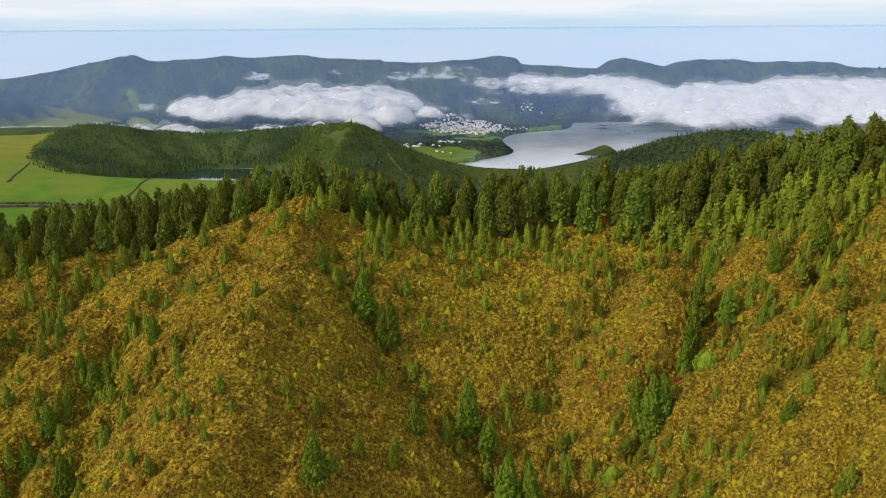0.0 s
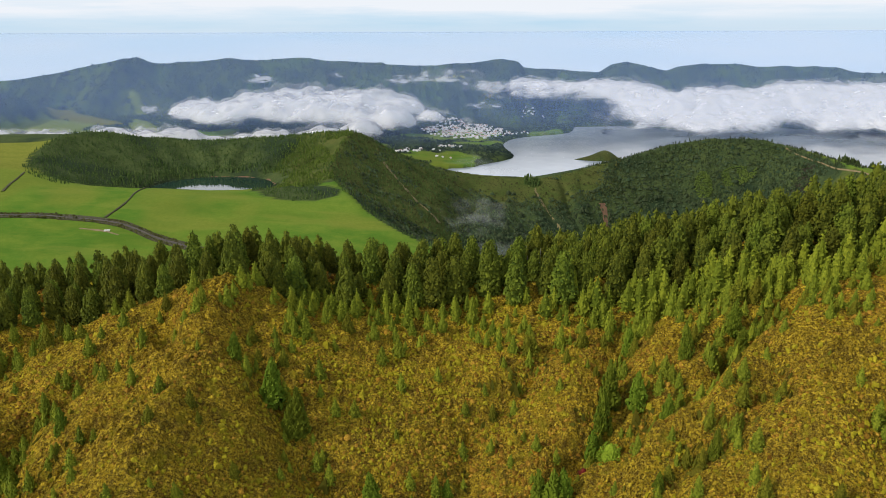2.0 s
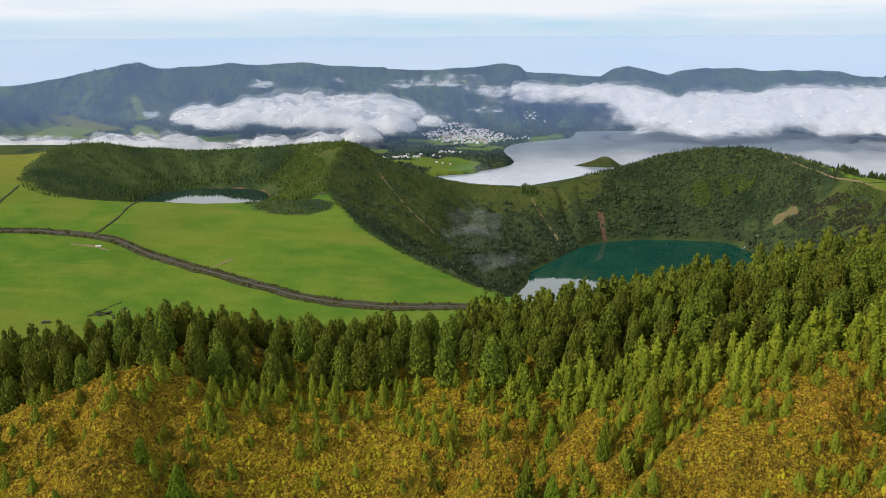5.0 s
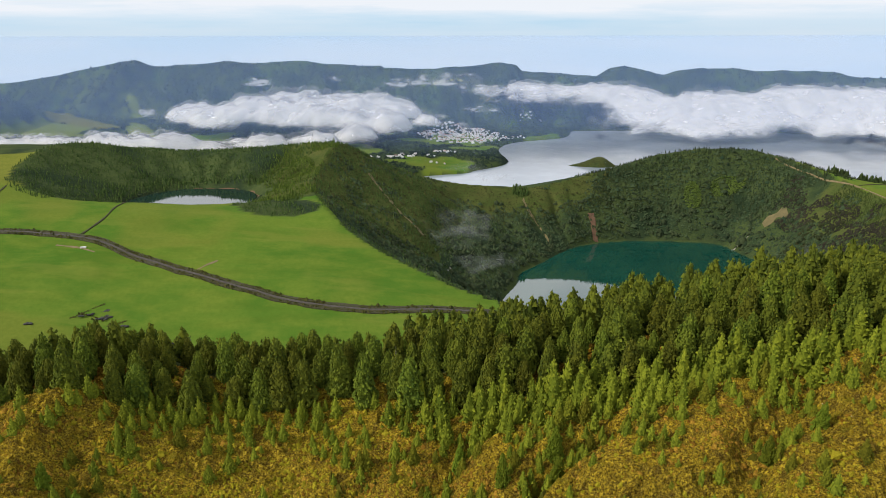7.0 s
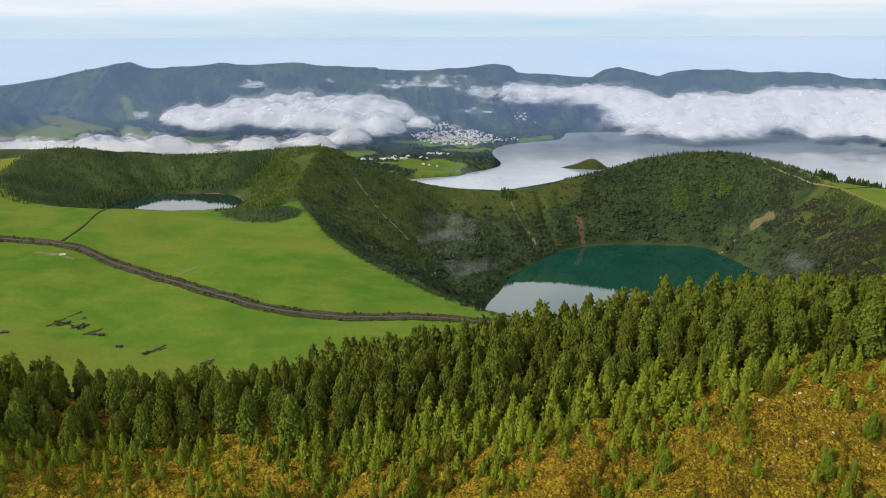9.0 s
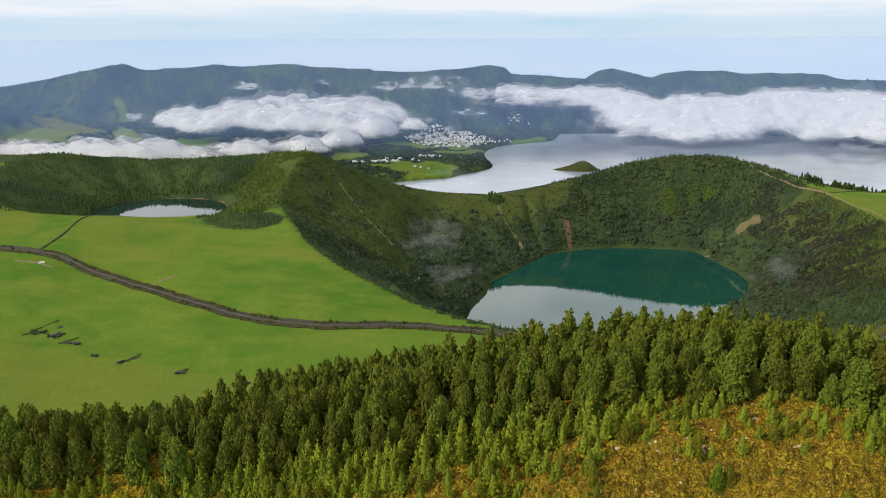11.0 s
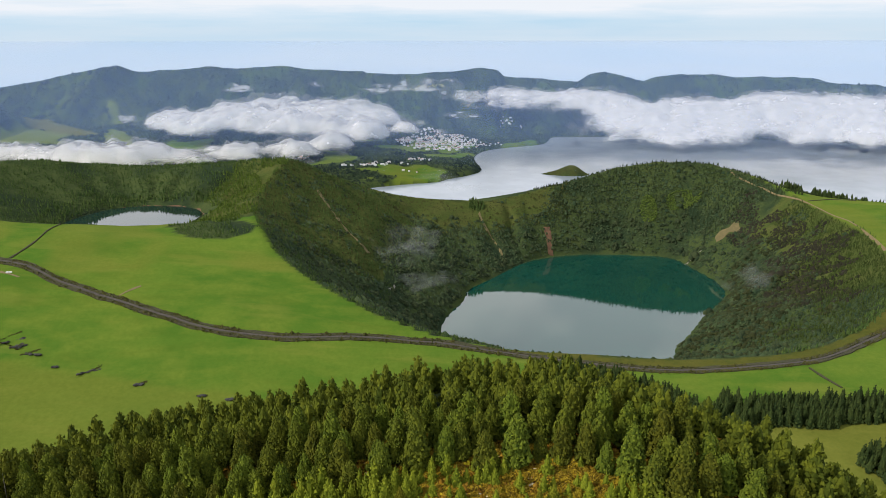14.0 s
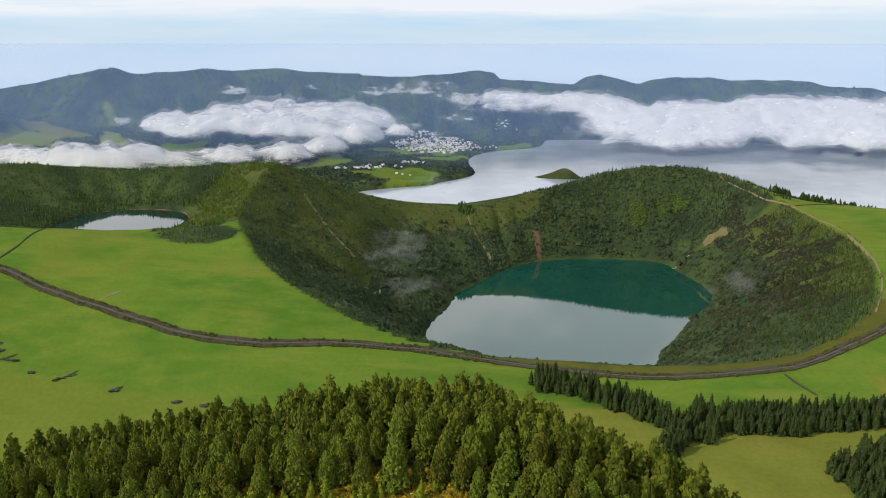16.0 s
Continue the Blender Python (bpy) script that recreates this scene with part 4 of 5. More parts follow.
RIM_TRACK = [(764, 1672), (800, 1580), (832, 1474), (846, 1394), (850, 1267), (828, 1139), (780, 1010), (715, 905)]
tagged(new("rim_path", ribbon("rim_path", RIM_TRACK, 2.8, M_TRACK, 0.8)), "pale earth path along the crater rim", "path", kind="structure")
a = np.linspace(-38, 135, 40)
SHORE = [(POND_C[0] + (pond_r(t) + 3) * math.cos(radians(t)), POND_C[1] + (pond_r(t) + 3) * math.sin(radians(t))) for t in a]
tagged(new("pond_shore", ribbon("pond_shore", SHORE, 4.0, M_EARTH, 0.5, wobble=1.0, seg=4.0)), "sandy ochre shore of the pond", "shore", kind="structure")


a = np.random.default_rng(5).uniform(0, 360, 1500)
a = a[(a > 150) | (a < 20) | (a > 325)]
q = pond_r(a) + np.random.default_rng(6).uniform(1.0, 9.0, len(a))
BANK = np.stack([POND_C[0] + q * np.cos(np.radians(a)), POND_C[1] + q * np.sin(np.radians(a))], 1)
BANK = np.c_[BANK, height(BANK[:, 0], BANK[:, 1]) - 0.2]
stuff("pond_scrub", scatter("pond_scrub", CLUMP, BANK, np.random.default_rng(8).uniform(0.9, 2.4, len(BANK)), M_LAUREL, np.random.default_rng(9), smooth=True, squash=(0.7, 1.4)), "dark bushes round the pond", "bushes")


def rock_pile(x, y, w, d, turn, seed):
    """Old stone heap in a pasture: loose lava blocks, grown round with scrub."""
    ob = tagged(new("stone_heap"), "dark heap of lava stones in the pasture", "stones", "stone heaps")
    ob.matrix_world = pose(x, y, float(height(x, y)), 0, 0, turn)
    r = np.random.default_rng(seed)
    for k in range(26):
        v, f = ico(1)
        s = r.uniform(0.7, 1.9)
        q = v * (1 + 0.18 * r.standard_normal(v.shape)) * s * np.array([1.2, 1, 0.7]) + (r.uniform(-w, w), r.uniform(-d, d), 0.35 * s)
        part("stone", mesh_of("stone", q, f, M_LAVA), ob)
    return ob


for n, (x, y, w, d, turn) in enumerate([(-358, 732, 17, 1.6, 38), (-324, 713, 12, 1.6, -8), (-345, 724, 7, 5, 60), (-248, 690, 13, 1.5, 35), (-187, 670, 4, 1.8, 10), (-115, 652, 3, 1.2, 0),
                                        (-86, 649, 3.5, 1.2, 0), (-62, 648, 7, 1, -4), (-36, 647, 7, 1, -3), (-419, 705, 4, 1.2, 5), (-288, 694, 3, 1, 10)]):
    rock_pile(x, y, w, d, turn, n)


def build_trough(x, y):
    ob = tagged(new("cattle_trough"), "small white concrete cattle trough by the track", "trough")
    ob.matrix_world = pose(x, y, float(height(x, y)), 0, 0, 15)
    bm = bmesh.new()
    bmesh.ops.create_cube(bm, size=1, matrix=Matrix.Translation((0, 0, 0.7)) @ Matrix.Diagonal((7, 2.4, 1.6, 1)))
    top = max(bm.faces, key=lambda f: f.calc_center_median().z)
    inner = bmesh.ops.inset_region(bm, faces=[top], thickness=0.25)
    bmesh.ops.translate(bm, verts=top.verts[:], vec=(0, 0, -0.5))
    part("basin", from_bm("basin", bm, M_LIME), ob)


build_trough(-433, 858)

# ---------------------------------------------------------------- woods on the slopes (uncountable)
rng = np.random.default_rng(7)


def sown(n, x0, x1, y0, y1, want, sink=0.3):
    x, y = rng.uniform(x0, x1, n), rng.uniform(y0, y1, n)
    ok = want(x, y)
    x, y = x[ok], y[ok]
    return np.stack([x, y, height(x, y) - sink], 1)


def in_lake_crater(x, y):
    r, a = polar(x, y, LAKE_C)
    return (r - shore_r(a)) / (rim_r(a) - shore_r(a)), a % 360, r - rim_r(a)


def in_pond_crater(x, y):
    r, a = polar(x, y, POND_C)
    return (r - pond_r(a)) / (prim_r(a) - pond_r(a)), a % 360, r - prim_r(a)


def clearing(x, y):
    """Open glades in the wood on the hill."""
    return ((np.hypot((x - 574) / 19, (y - 1632) / 22) < 1) | (np.hypot((x - 655) / 40, (y - 1641) / 17) < 1)) & (fbm(x, y, 22, 3, 96) > -0.25)


def slip(x, y):
    """The bare landslips on the crater wall."""
    return ((np.abs(x - 340) < 5 + 5 * vnoise(x, y, 9, 97)) & (y > 1547) & (y < 1595)) | (np.hypot((x - 713) / 30, (y - 1507) / 12) < 1) | (np.abs(x - 193 - 0.35 * (1570 - y)) < 5) & (y > 1485) & (y < 1592)


def laurel_zone(x, y):
    s, a, out = in_lake_crater(x, y)
    edge = s + 0.22 * fbm(x, y, 90, 3, 83)
    open_slope = ((a > 92) & (a < 152) & (edge > 0.6)) | (((a < 34) | (a > 322)) & (edge > 0.55))
    thin = fbm(x, y, 45, 3, 81) > -0.45
    clear = clearing(x, y)
    open_slope |= (a > 150) & (a < 196) & (edge > 0.42)
    return (s > 0.02) & (s < 0.98) & ~(open_slope & thin) & ~clear & ~slip(x, y)


def treetop():
    """A broad rounded crown seen from afar: one head with smaller heads crowding round it."""
    v, f = [], []
    for k, (x, y, z, r) in enumerate(((0, 0, 0.35, 0.62), (0.55, 0.1, 0.05, 0.5), (-0.35, 0.5, 0.1, 0.48), (-0.2, -0.55, 0.0, 0.52), (0.25, 0.4, 0.25, 0.4))):
        o = len(v)
        for j, (rad, h) in enumerate(((1.0, -0.3), (0.75, 0.45))):
            v += [(x + r * rad * math.cos(i * 1.2566 + 0.6 * j + k), y + r * rad * math.sin(i * 1.2566 + 0.6 * j + k), z + r * h) for i in range(5)]
        v.append((x, y, z + r * 0.85))
        for i in range(5):
            n = (i + 1) % 5
            f += [(o + i, o + n, o + 5 + i), (o + n, o + 5 + n, o + 5 + i), (o + 5 + i, o + 5 + n, o + 10)]
    return np.array(v), np.array(f)


HEAD = treetop()


p = sown(12500, -250, 900, 740, 1780, laurel_zone, 0.5)
_s = in_lake_crater(p[:, 0], p[:, 1])[0]
stuff("crater_trees", scatter("crater_trees", HEAD, p, (1.9 + rng.gamma(2.2, 0.9, len(p))) * (1.25 - 0.55 * np.clip(_s, 0, 1)), M_LAUREL, rng, smooth=True, squash=(0.75, 1.35), jitter=0.10), "dense dark laurel trees on the crater wall", "trees")
p = sown(64000, -250, 900, 740, 1780, laurel_zone, 0.8)
stuff("crater_scrub", scatter("crater_scrub", KNOB, p, 1.3 + rng.gamma(2.0, 0.6, len(p)), M_LAUREL, rng, smooth=True, squash=(0.7, 1.4), jitter=0.2), "low dark scrub between the laurels", "scrub")


def bush_zone(x, y):
    s, a, out = in_lake_crater(x, y)
    return (s > 0.03) & (s < 0.62 + 0.25 * vnoise(x, y, 50, 63)) & ((a > 262) | (a < 25)) & (vnoise(x, y, 24, 64) > -0.45)


p = sown(9000, 300, 900, 780, 1450, bush_zone, 0.4)
stuff("crater_bushes", scatter("crater_bushes", HEAD, p, 1.9 + rng.gamma(2.2, 0.9, len(p)), M_BUSH, rng, smooth=True, squash=(0.7, 1.2), jitter=0.12), "rounded dark bushes above the lake shore", "bushes")


def fir_zone(x, y):
    s, a, out = in_lake_crater(x, y)
    sp, ap, outp = in_pond_crater(x, y)
    a = a + 9 * fbm(x, y, 70, 3, 88)
    band = (out > -70) & (out < np.where(a < 208, -6, 4)) & (a > 178) & (a < 262)            # dark belt under the pasture's edge
    hill = (s > 0.30) & (out < 160) & (a > 38) & (a < 96)
    cone = (a > 150) & (a < 200) & (s > 0.3) & (s < 1.02)
    pondside = (sp > np.where(ap > 110, 0.03, 0.10)) & (outp < np.where(ap > 130, 14, 130)) & (ap > 48) & (ap < 205) & (s > 0.9)
    pondside |= (outp > -40) & (outp < 90) & ((ap < 60) | (ap > 345)) & (s > 0.99) & (vnoise(x, y, 30, 8) > -0.1)
    left_lip = (outp > -60) & (outp < 20) & (ap > 195) & (ap < 225)
    lip = (np.hypot((x + 222) / 58, (y - 1024) / 46) < 1) | ((x > -300) & (x < -200) & (y > 1030) & (y < 1140) & (outp > 4))
    band |= (out > -15) & (out < 3) & (a > 255) & (a < 318) & (vnoise(x, y, 30, 61) > -0.5)
    rim_right = (np.abs(out) < 6) & ((a < 38) | (a > 300)) & (vnoise(x, y, 40, 5) > 0.1)
    hill &= ~clearing(x, y) & ~slip(x, y)
    tongue = (x > -206) & (x < -164) & (y > 1036) & (y < 1122) & (out > 4)
    return (band | hill | cone | pondside | left_lip | lip | rim_right) & ~tongue


p = sown(84000, -820, 980, 780, 1900, fir_zone, 0.5)
low_lip = np.where(p[:, 1] < 1075, 0.95, 1.0) * np.where(np.abs(in_pond_crater(p[:, 0], p[:, 1])[0] - 0.14) < 0.14, 1.6, 1.0)
_s, _a, _o = in_lake_crater(p[:, 0], p[:, 1])
near_rim = np.where((_a > 240) & (_a < 325) & (_o > -18), 1.5, 1.0)
big = rng.uniform(2.8, 5.8, len(p)) * low_lip * near_rim
hill = (_a > 22) & (_a < 100) & (p[:, 0] > 250)
stuff("crater_conifers", scatter("crater_conifers", FIR_SMALL, p[~hill], big[~hill], M_CONE, rng, lean=0.03), "dark green conifers on the crater rims", "conifers")
stuff("hill_conifers", scatter("hill_conifers", FIR, p[hill], 1.3 * big[hill], M_HILL, rng, lean=0.03), "dense dark conifers covering the hill above the lake", "conifers")



def gorse_zone(x, y):
    s, a, out = in_lake_crater(x, y)
    return (s > 0.4) & (s < 1.0) & (a > 90) & (a < 200)


def lime_zone(x, y):
    s, a, out = in_lake_crater(x, y)
    sp, ap, outp = in_pond_crater(x, y)
    return (sp > 0.1) & (outp < 10) & ((ap < 66) | (ap > 325)) & (s > 0.99) & (fbm(x, y, 40, 3, 89) > -0.3)


def plant_zone(x, y):
    s, a, out = in_lake_crater(x, y)
    return (s > 0.62 + 0.16 * fbm(x, y, 60, 3, 86)) & (s < 0.985) & ((a < 26) | (a > 296))


def broom_zone(x, y):
    s, a, out = in_lake_crater(x, y)
    return ~slip(x, y) & (s > 0.35) & (s < 0.80 + 0.2 * fbm(x, y, 60, 3, 87)) & ((a < 40) | (a > 318)) & (fbm(x, y, 30, 3, 85) > -0.35)


p = sown(50000, -330, 900, 780, 1720, gorse_zone, 0.4)
stuff("slope_scrub", scatter("slope_scrub", TUFT, p, 0.6 + rng.gamma(2.0, 0.45, len(p)), M_GORSE, rng, smooth=True), "low green gorse and grass on the open crater slopes", "scrub")
p = sown(16000, -330, -100, 1000, 1500, lime_zone, 0.4)
stuff("lime_slope_scrub", scatter("lime_slope_scrub", FIR_SMALL, p, 1.6 + rng.gamma(2.2, 0.9, len(p)), M_LIMEY, rng, lean=0.05), "bright green young conifers and gorse beside the pond", "scrub")
p = sown(60000, 440, 900, 780, 1720, plant_zone, 0.3)
stuff("young_plantation", scatter("young_plantation", FIR_SMALL, p, 1.8 + rng.gamma(2.2, 0.7, len(p)), M_PLANT, rng, lean=0.05), "young green conifers planted under the crater rim", "conifers")
p = sown(50000, 440, 900, 780, 1720, broom_zone, 0.3)
stuff("broom", scatter("broom", TUFT, p, 0.9 + rng.gamma(2.2, 0.6, len(p)), M_BROOM, rng, smooth=True), "dull brown-green broom on the crater wall", "scrub")
rd = np.array(ROAD, float)
dd = np.r_[0, np.cumsum(np.hypot(*np.diff(rd, axis=0).T))]
tt = rng.uniform(0, dd[-1], 7000)
oo = rng.choice([-1, 1], 7000) * (4.6 + rng.normal(0, 1.3, 7000))
rx, ry = line(dd, rd[:, 0]), line(dd, rd[:, 1])
tx, ty = rx(tt + 1) - rx(tt - 1), ry(tt + 1) - ry(tt - 1)
tl = np.hypot(tx, ty) + 1e-6
px, py = rx(tt) - ty / tl * oo, ry(tt) + tx / tl * oo
p = np.stack([px, py, height(px, py) + 0.7], 1)[vnoise(tt, oo * 0 + np.sign(oo) * 40, 25, 5) > -0.45]
stuff("verge_scrub", scatter("verge_scrub", TUFT, p, 0.4 + rng.gamma(2.0, 0.30, len(p)), M_VERGE, rng), "dark scrub and hedge growing on the track's banks", "scrub")


p = sown(9000, 520, 720, 1560, 1700, lambda x, y: clearing(x, y), 0.0)
stuff("lime_scrub", scatter("lime_scrub", DOME, p, rng.uniform(1.2, 2.8, len(p)), M_CLEARING, rng, smooth=True), "bright green clearing scrub on the wooded hill", "scrub")
p = sown(60, 158, 192, 1594, 1614, lambda x, y: x > 0, 0.3)
stuff("saddle_trees", scatter("saddle_trees", FIR, p, rng.uniform(9, 14, len(p)), M_CONE, rng), "small clump of dark trees on the saddle", "trees")
# belts and copses round the fields below the ridge
def belt_zone(x, y):
    mid_y = np.interp(x, [236, 282, 337, 378, 400, 429, 504, 575, 640, 700, 760], [706, 702, 668, 625, 612, 632, 638, 648, 668, 700, 715])
    belt = (np.abs(y - mid_y) < 21 + 6 * vnoise(x, y, 50, 4)) & (x > 246) & (x < 760)
    low = (np.hypot((x - 585) / 105, (y - 535) / 66) < 1 + 0.2 * vnoise(x, y, 30, 6)) & (np.hypot((x - 560) / 30, (y - 545) / 22) > 1)
    mid = (np.abs(x - 372 - 0.8 * (y - 600)) < 13) & (y > 570) & (y < 660)
    return belt | low | mid


BELT = sown(24000, 120, 820, 440, 720, belt_zone, 0.3)[:1700]


def far_zone(x, y):
    z, past, heath, rough = land(x, y)
    return (z > LAGOON_Z + 2) & (past < 0.35) & (heath < 0.1) & (y < crest_y(x) - 4)


p = sown(70000, -2420, 2450, 1950, 4250, far_zone, 2.0)
stuff("far_woods", scatter("far_woods", SPIKE, p, rng.uniform(8, 14, len(p)), M_FAR, rng, squash=(0.45, 0.8)), "distant woods on the valley floor and caldera wall", "woods")
p = sown(9000, 850, 1600, 1380, 1800, lambda x, y: np.abs(y - 1585 - 0.10 * (x - 900)) < 12, 0.5)
p = p[vnoise(p[:, 0], 0 * p[:, 1], 45, 6) > -0.55]
stuff("rim_tree_row", scatter("rim_tree_row", (FIR[0] * np.array([1.6, 1.6, 1]), FIR[1]), p, rng.uniform(12, 19, len(p)) , M_DARK, rng, jitter=0.1), "row of dark trees along the far pasture's edge", "trees")


# ---------------------------------------------------------------- heath on the near slope
def on_heath(x, y):
    return (y < 168 + 4 * vnoise(x, y, 15, 2)) & (vnoise(x, y, 9, 12) > -0.75)


front = line([-130, -84, -62, -33, -8, 25, 48, 66, 90, 115, 135, 150, 165, 180, 195, 215, 240, 270], [135, 138, 141, 144, 152, 157, 155, 153, 151, 150, 150, 151, 150, 145, 136, 126, 118, 110])


def heath_mat():
    """The low growth that covers the slope, lumpy like the clumps that it is made of."""
    xs, ys = np.arange(-116, 262, 0.6), np.arange(60, 174, 0.6)
    X, Y = np.meshgrid(xs, ys)
    X, Y = X.ravel(), Y.ravel()
    X, Y = X + rng.uniform(-0.18, 0.18, len(X)), Y + rng.uniform(-0.18, 0.18, len(Y))
    grown = 0.5 + 0.5 * sstep(-0.5, 0.5, fbm(X, Y, 14, 3, 91))
    lump = 1.05 * np.abs(vnoise(X, Y, 2.6, 92)) + 1.0 * np.abs(vnoise(X, Y, 1.3, 93)) + 0.32 * rng.uniform(-1, 1, len(X))
    rim = np.minimum(sstep(-116, -110, X), sstep(-262, -254, -X)) * sstep(60, 66, Y) * sstep(-174, -168, -Y)
    Z = height(X, Y) + (0.25 + grown * lump) * rim - 0.5 * (1 - rim)
    quads = grid_faces(len(xs), len(ys))
    quads = quads[Y[quads[:, 0]] < front(X[quads[:, 0]]) + 9]
    return mesh_of("heath", np.stack([X, Y, Z], 1), quads, M_MAT)


stuff("heath", heath_mat(), "mat of golden dead fern, moor grass and heather on the hillside", "heath")
p = sown(64000, -100, 215, 74, 168, on_heath, -0.5)
kind = fbm(p[:, 0], p[:, 1], 16, 3, 91) + rng.normal(0, 0.45, len(p))
q = p[kind > -0.3]
stuff("heather", scatter("heather", BUN, q, 0.13 + rng.gamma(2.2, 0.075, len(q)), M_HEATH, rng, smooth=True, jitter=0.2, squash=(0.7, 1.3), lean=0.1), "ochre heather and dead fern on the hillside", "heather")
q = p[kind <= -0.3]
stuff("fern_scrub", scatter("fern_scrub", BUN, q, 0.15 + rng.gamma(2.2, 0.075, len(q)), M_FERN, rng, jitter=0.22, squash=(0.8, 1.6), lean=0.1), "yellow-green fern and bramble on the hillside", "scrub")
pale = sown(60000, -100, 250, 72, 165, lambda x, y: ((np.hypot((x - 138) / 40, (y - 141) / 19) < 1) & (fbm(x, y, 7, 3, 33) > 0.0)), -0.3)
stuff("bleached_fern", scatter("bleached_fern", CLUMP, pale, 0.10 + rng.gamma(2.0, 0.065, len(pale)), M_PALE, rng, jitter=0.25, squash=(0.5, 1.2), lean=0.2), "bleached dry fern and lichen-pale stones in the heath", "fern")


def gully_places(n, off, first=0):
    out = []
    for _ in range(n):
        pts, depth, wide = GULLIES[int(rng.integers(first, len(GULLIES)))]
        k = int(rng.integers(0, len(pts) - 1))
        t = rng.random()
        x = pts[k][0] * (1 - t) + pts[k + 1][0] * t + rng.normal(0, off)
        y = pts[k][1] * (1 - t) + pts[k + 1][1] * t + rng.normal(0, off)
        out.append((x, y))
    return out


q = np.array(gully_places(4200, 2.6))
q = np.c_[q, height(q[:, 0], q[:, 1]) + 0.1]
stuff("gully_scrub", scatter("gully_scrub", TUFT, q, 0.18 + rng.gamma(2.0, 0.13, len(q)), M_SHRUB, rng, jitter=0.3, squash=(0.9, 1.8), lean=0.1), "dark green heather and bramble in the gullies", "scrub")


# ---------------------------------------------------------------- cedars
def crown_mesh(name, tall, wide, sprays, material, seed, rounded=0.5, foot=0.06, size=0.17, droop=0.35):
    """A conifer's crown: leaf sprays set round a tapering core, so that the outline is ragged."""
    r = np.random.default_rng(seed)
    v, f = [], []
    # dark core
    sides, rows = 7, 5
    for i in range(rows + 1):
        t = i / rows
        rad = wide * 0.74 * (1 - t) ** (1 - 0.45 * rounded) * min(1, 0.6 + 2 * t)
        for k in range(sides):
            a = 2 * np.pi * k / sides + t
            v.append((rad * np.cos(a), rad * np.sin(a), tall * (foot + (0.97 - foot) * t)))
    for i in range(rows):
        for k in range(sides):
            a, b = i * sides + k, i * sides + (k + 1) % sides
            f += [(a, b, a + sides), (b, b + sides, a + sides)]
    ph = r.uniform(0, 6.28, 4)
    for n in range(sprays):
        t = (n + r.uniform(0, 1)) / sprays
        t = 1 - (1 - t) ** 0.62 if t < 1 else t
        a = n * 2.39996 + r.normal(0, 0.35)
        lump = 1 + 0.11 * np.sin(3 * a + ph[0] + 9 * t) + 0.10 * np.sin(2 * a - 21 * t + ph[1])
        env = wide * (1 - t) ** (1 - 0.5 * rounded) * min(1.0, 0.72 + 2.2 * t) * r.uniform(0.86, 1.03) * lump
        z = tall * (foot + (0.985 - foot) * t)
        out = np.array([np.cos(a), np.sin(a), 0.0])
        side = np.array([-np.sin(a), np.cos(a), 0.0])
        k = size * tall * (0.6 + 0.5 * (1 - t)) * r.uniform(0.7, 1.25) * 0.5
        root = out * max(env - k * 0.9, 0) + np.array([0, 0, z + k * 0.1])
        tip = out * (env + k * 0.35) + np.array([0, 0, z - droop * k + r.normal(0, 0.25) * k])
        mid = (root + tip) / 2
        w = k * r.uniform(0.5, 0.8)
        o = len(v)
        up = np.array([0, 0, 1.0])
        for q in (root - up * 0.3 * k, mid + side * w - up * 0.25 * k, mid - side * w - up * 0.25 * k, mid + up * w * 0.95 + out * 0.1 * k, tip):
            v.append(tuple(q + r.normal(0, 0.08 * k, 3)))
        f += [(o, o + 1, o + 3), (o, o + 3, o + 2), (o + 4, o + 3, o + 1), (o + 4, o + 2, o + 3)]
    # leading shoot
    o = len(v)
    for k in range(3):
        v.append((0.05 * wide * np.cos(k * 2.1), 0.05 * wide * np.sin(k * 2.1), tall * 0.94))
    v.append((0, 0, tall))
    f += [(o, o + 1, o + 3), (o + 1, o + 2, o + 3), (o + 2, o, o + 3)]
    return mesh_of(name, v, f, material)


def trunk_mesh(name, tall, r0):
    bm = bmesh.new()
    sides, rows = 7, 4
    rings = []
    for i in range(rows + 1):
        t = i / rows
        rad = r0 * (1 - 0.85 * t) * (1.35 if i == 0 else 1)
        rings.append([bm.verts.new((rad * math.cos(2 * math.pi * k / sides) + 0.02 * math.sin(3 * t), rad * math.sin(2 * math.pi * k / sides), -0.8 + t * (tall * 0.9 + 0.8))) for k in range(sides)])
    for a, b in zip(rings, rings[1:]):
        for k in range(sides):
            bm.faces.new((a[k], a[(k + 1) % sides], b[(k + 1) % sides], b[k]))
    return from_bm(name, bm, M_BARK, True)


def build_tree(name, tall, wide, sprays, material, seed, label, category, group, **more):
    """trunk and crown under an Empty at the foot."""
    ob = tagged(new(name), label, category, group)
    part("trunk", trunk_mesh("trunk", tall, 0.018 * tall + 0.02), ob)
    part("crown", crown_mesh("crown", tall, wide, sprays, material, seed, **more), ob)
    return ob


def spread(n, x0, x1, y0, y1, want, gap, most):
    """Places at least gap apart."""
    got, cells = [], {}
    for x, y in zip(rng.uniform(x0, x1, n), rng.uniform(y0, y1, n)):
        if not want(x, y):
            continue
        c = (int(x // gap), int(y // gap))
        if any((x - a) ** 2 + (y - b) ** 2 < gap * gap for i in (-1, 0, 1) for j in (-1, 0, 1) for a, b in cells.get((c[0] + i, c[1] + j), ())):
            continue
        cells.setdefault(c, []).append((x, y))
        got.append((x, y))
        if len(got) >= most:
            break
    return got



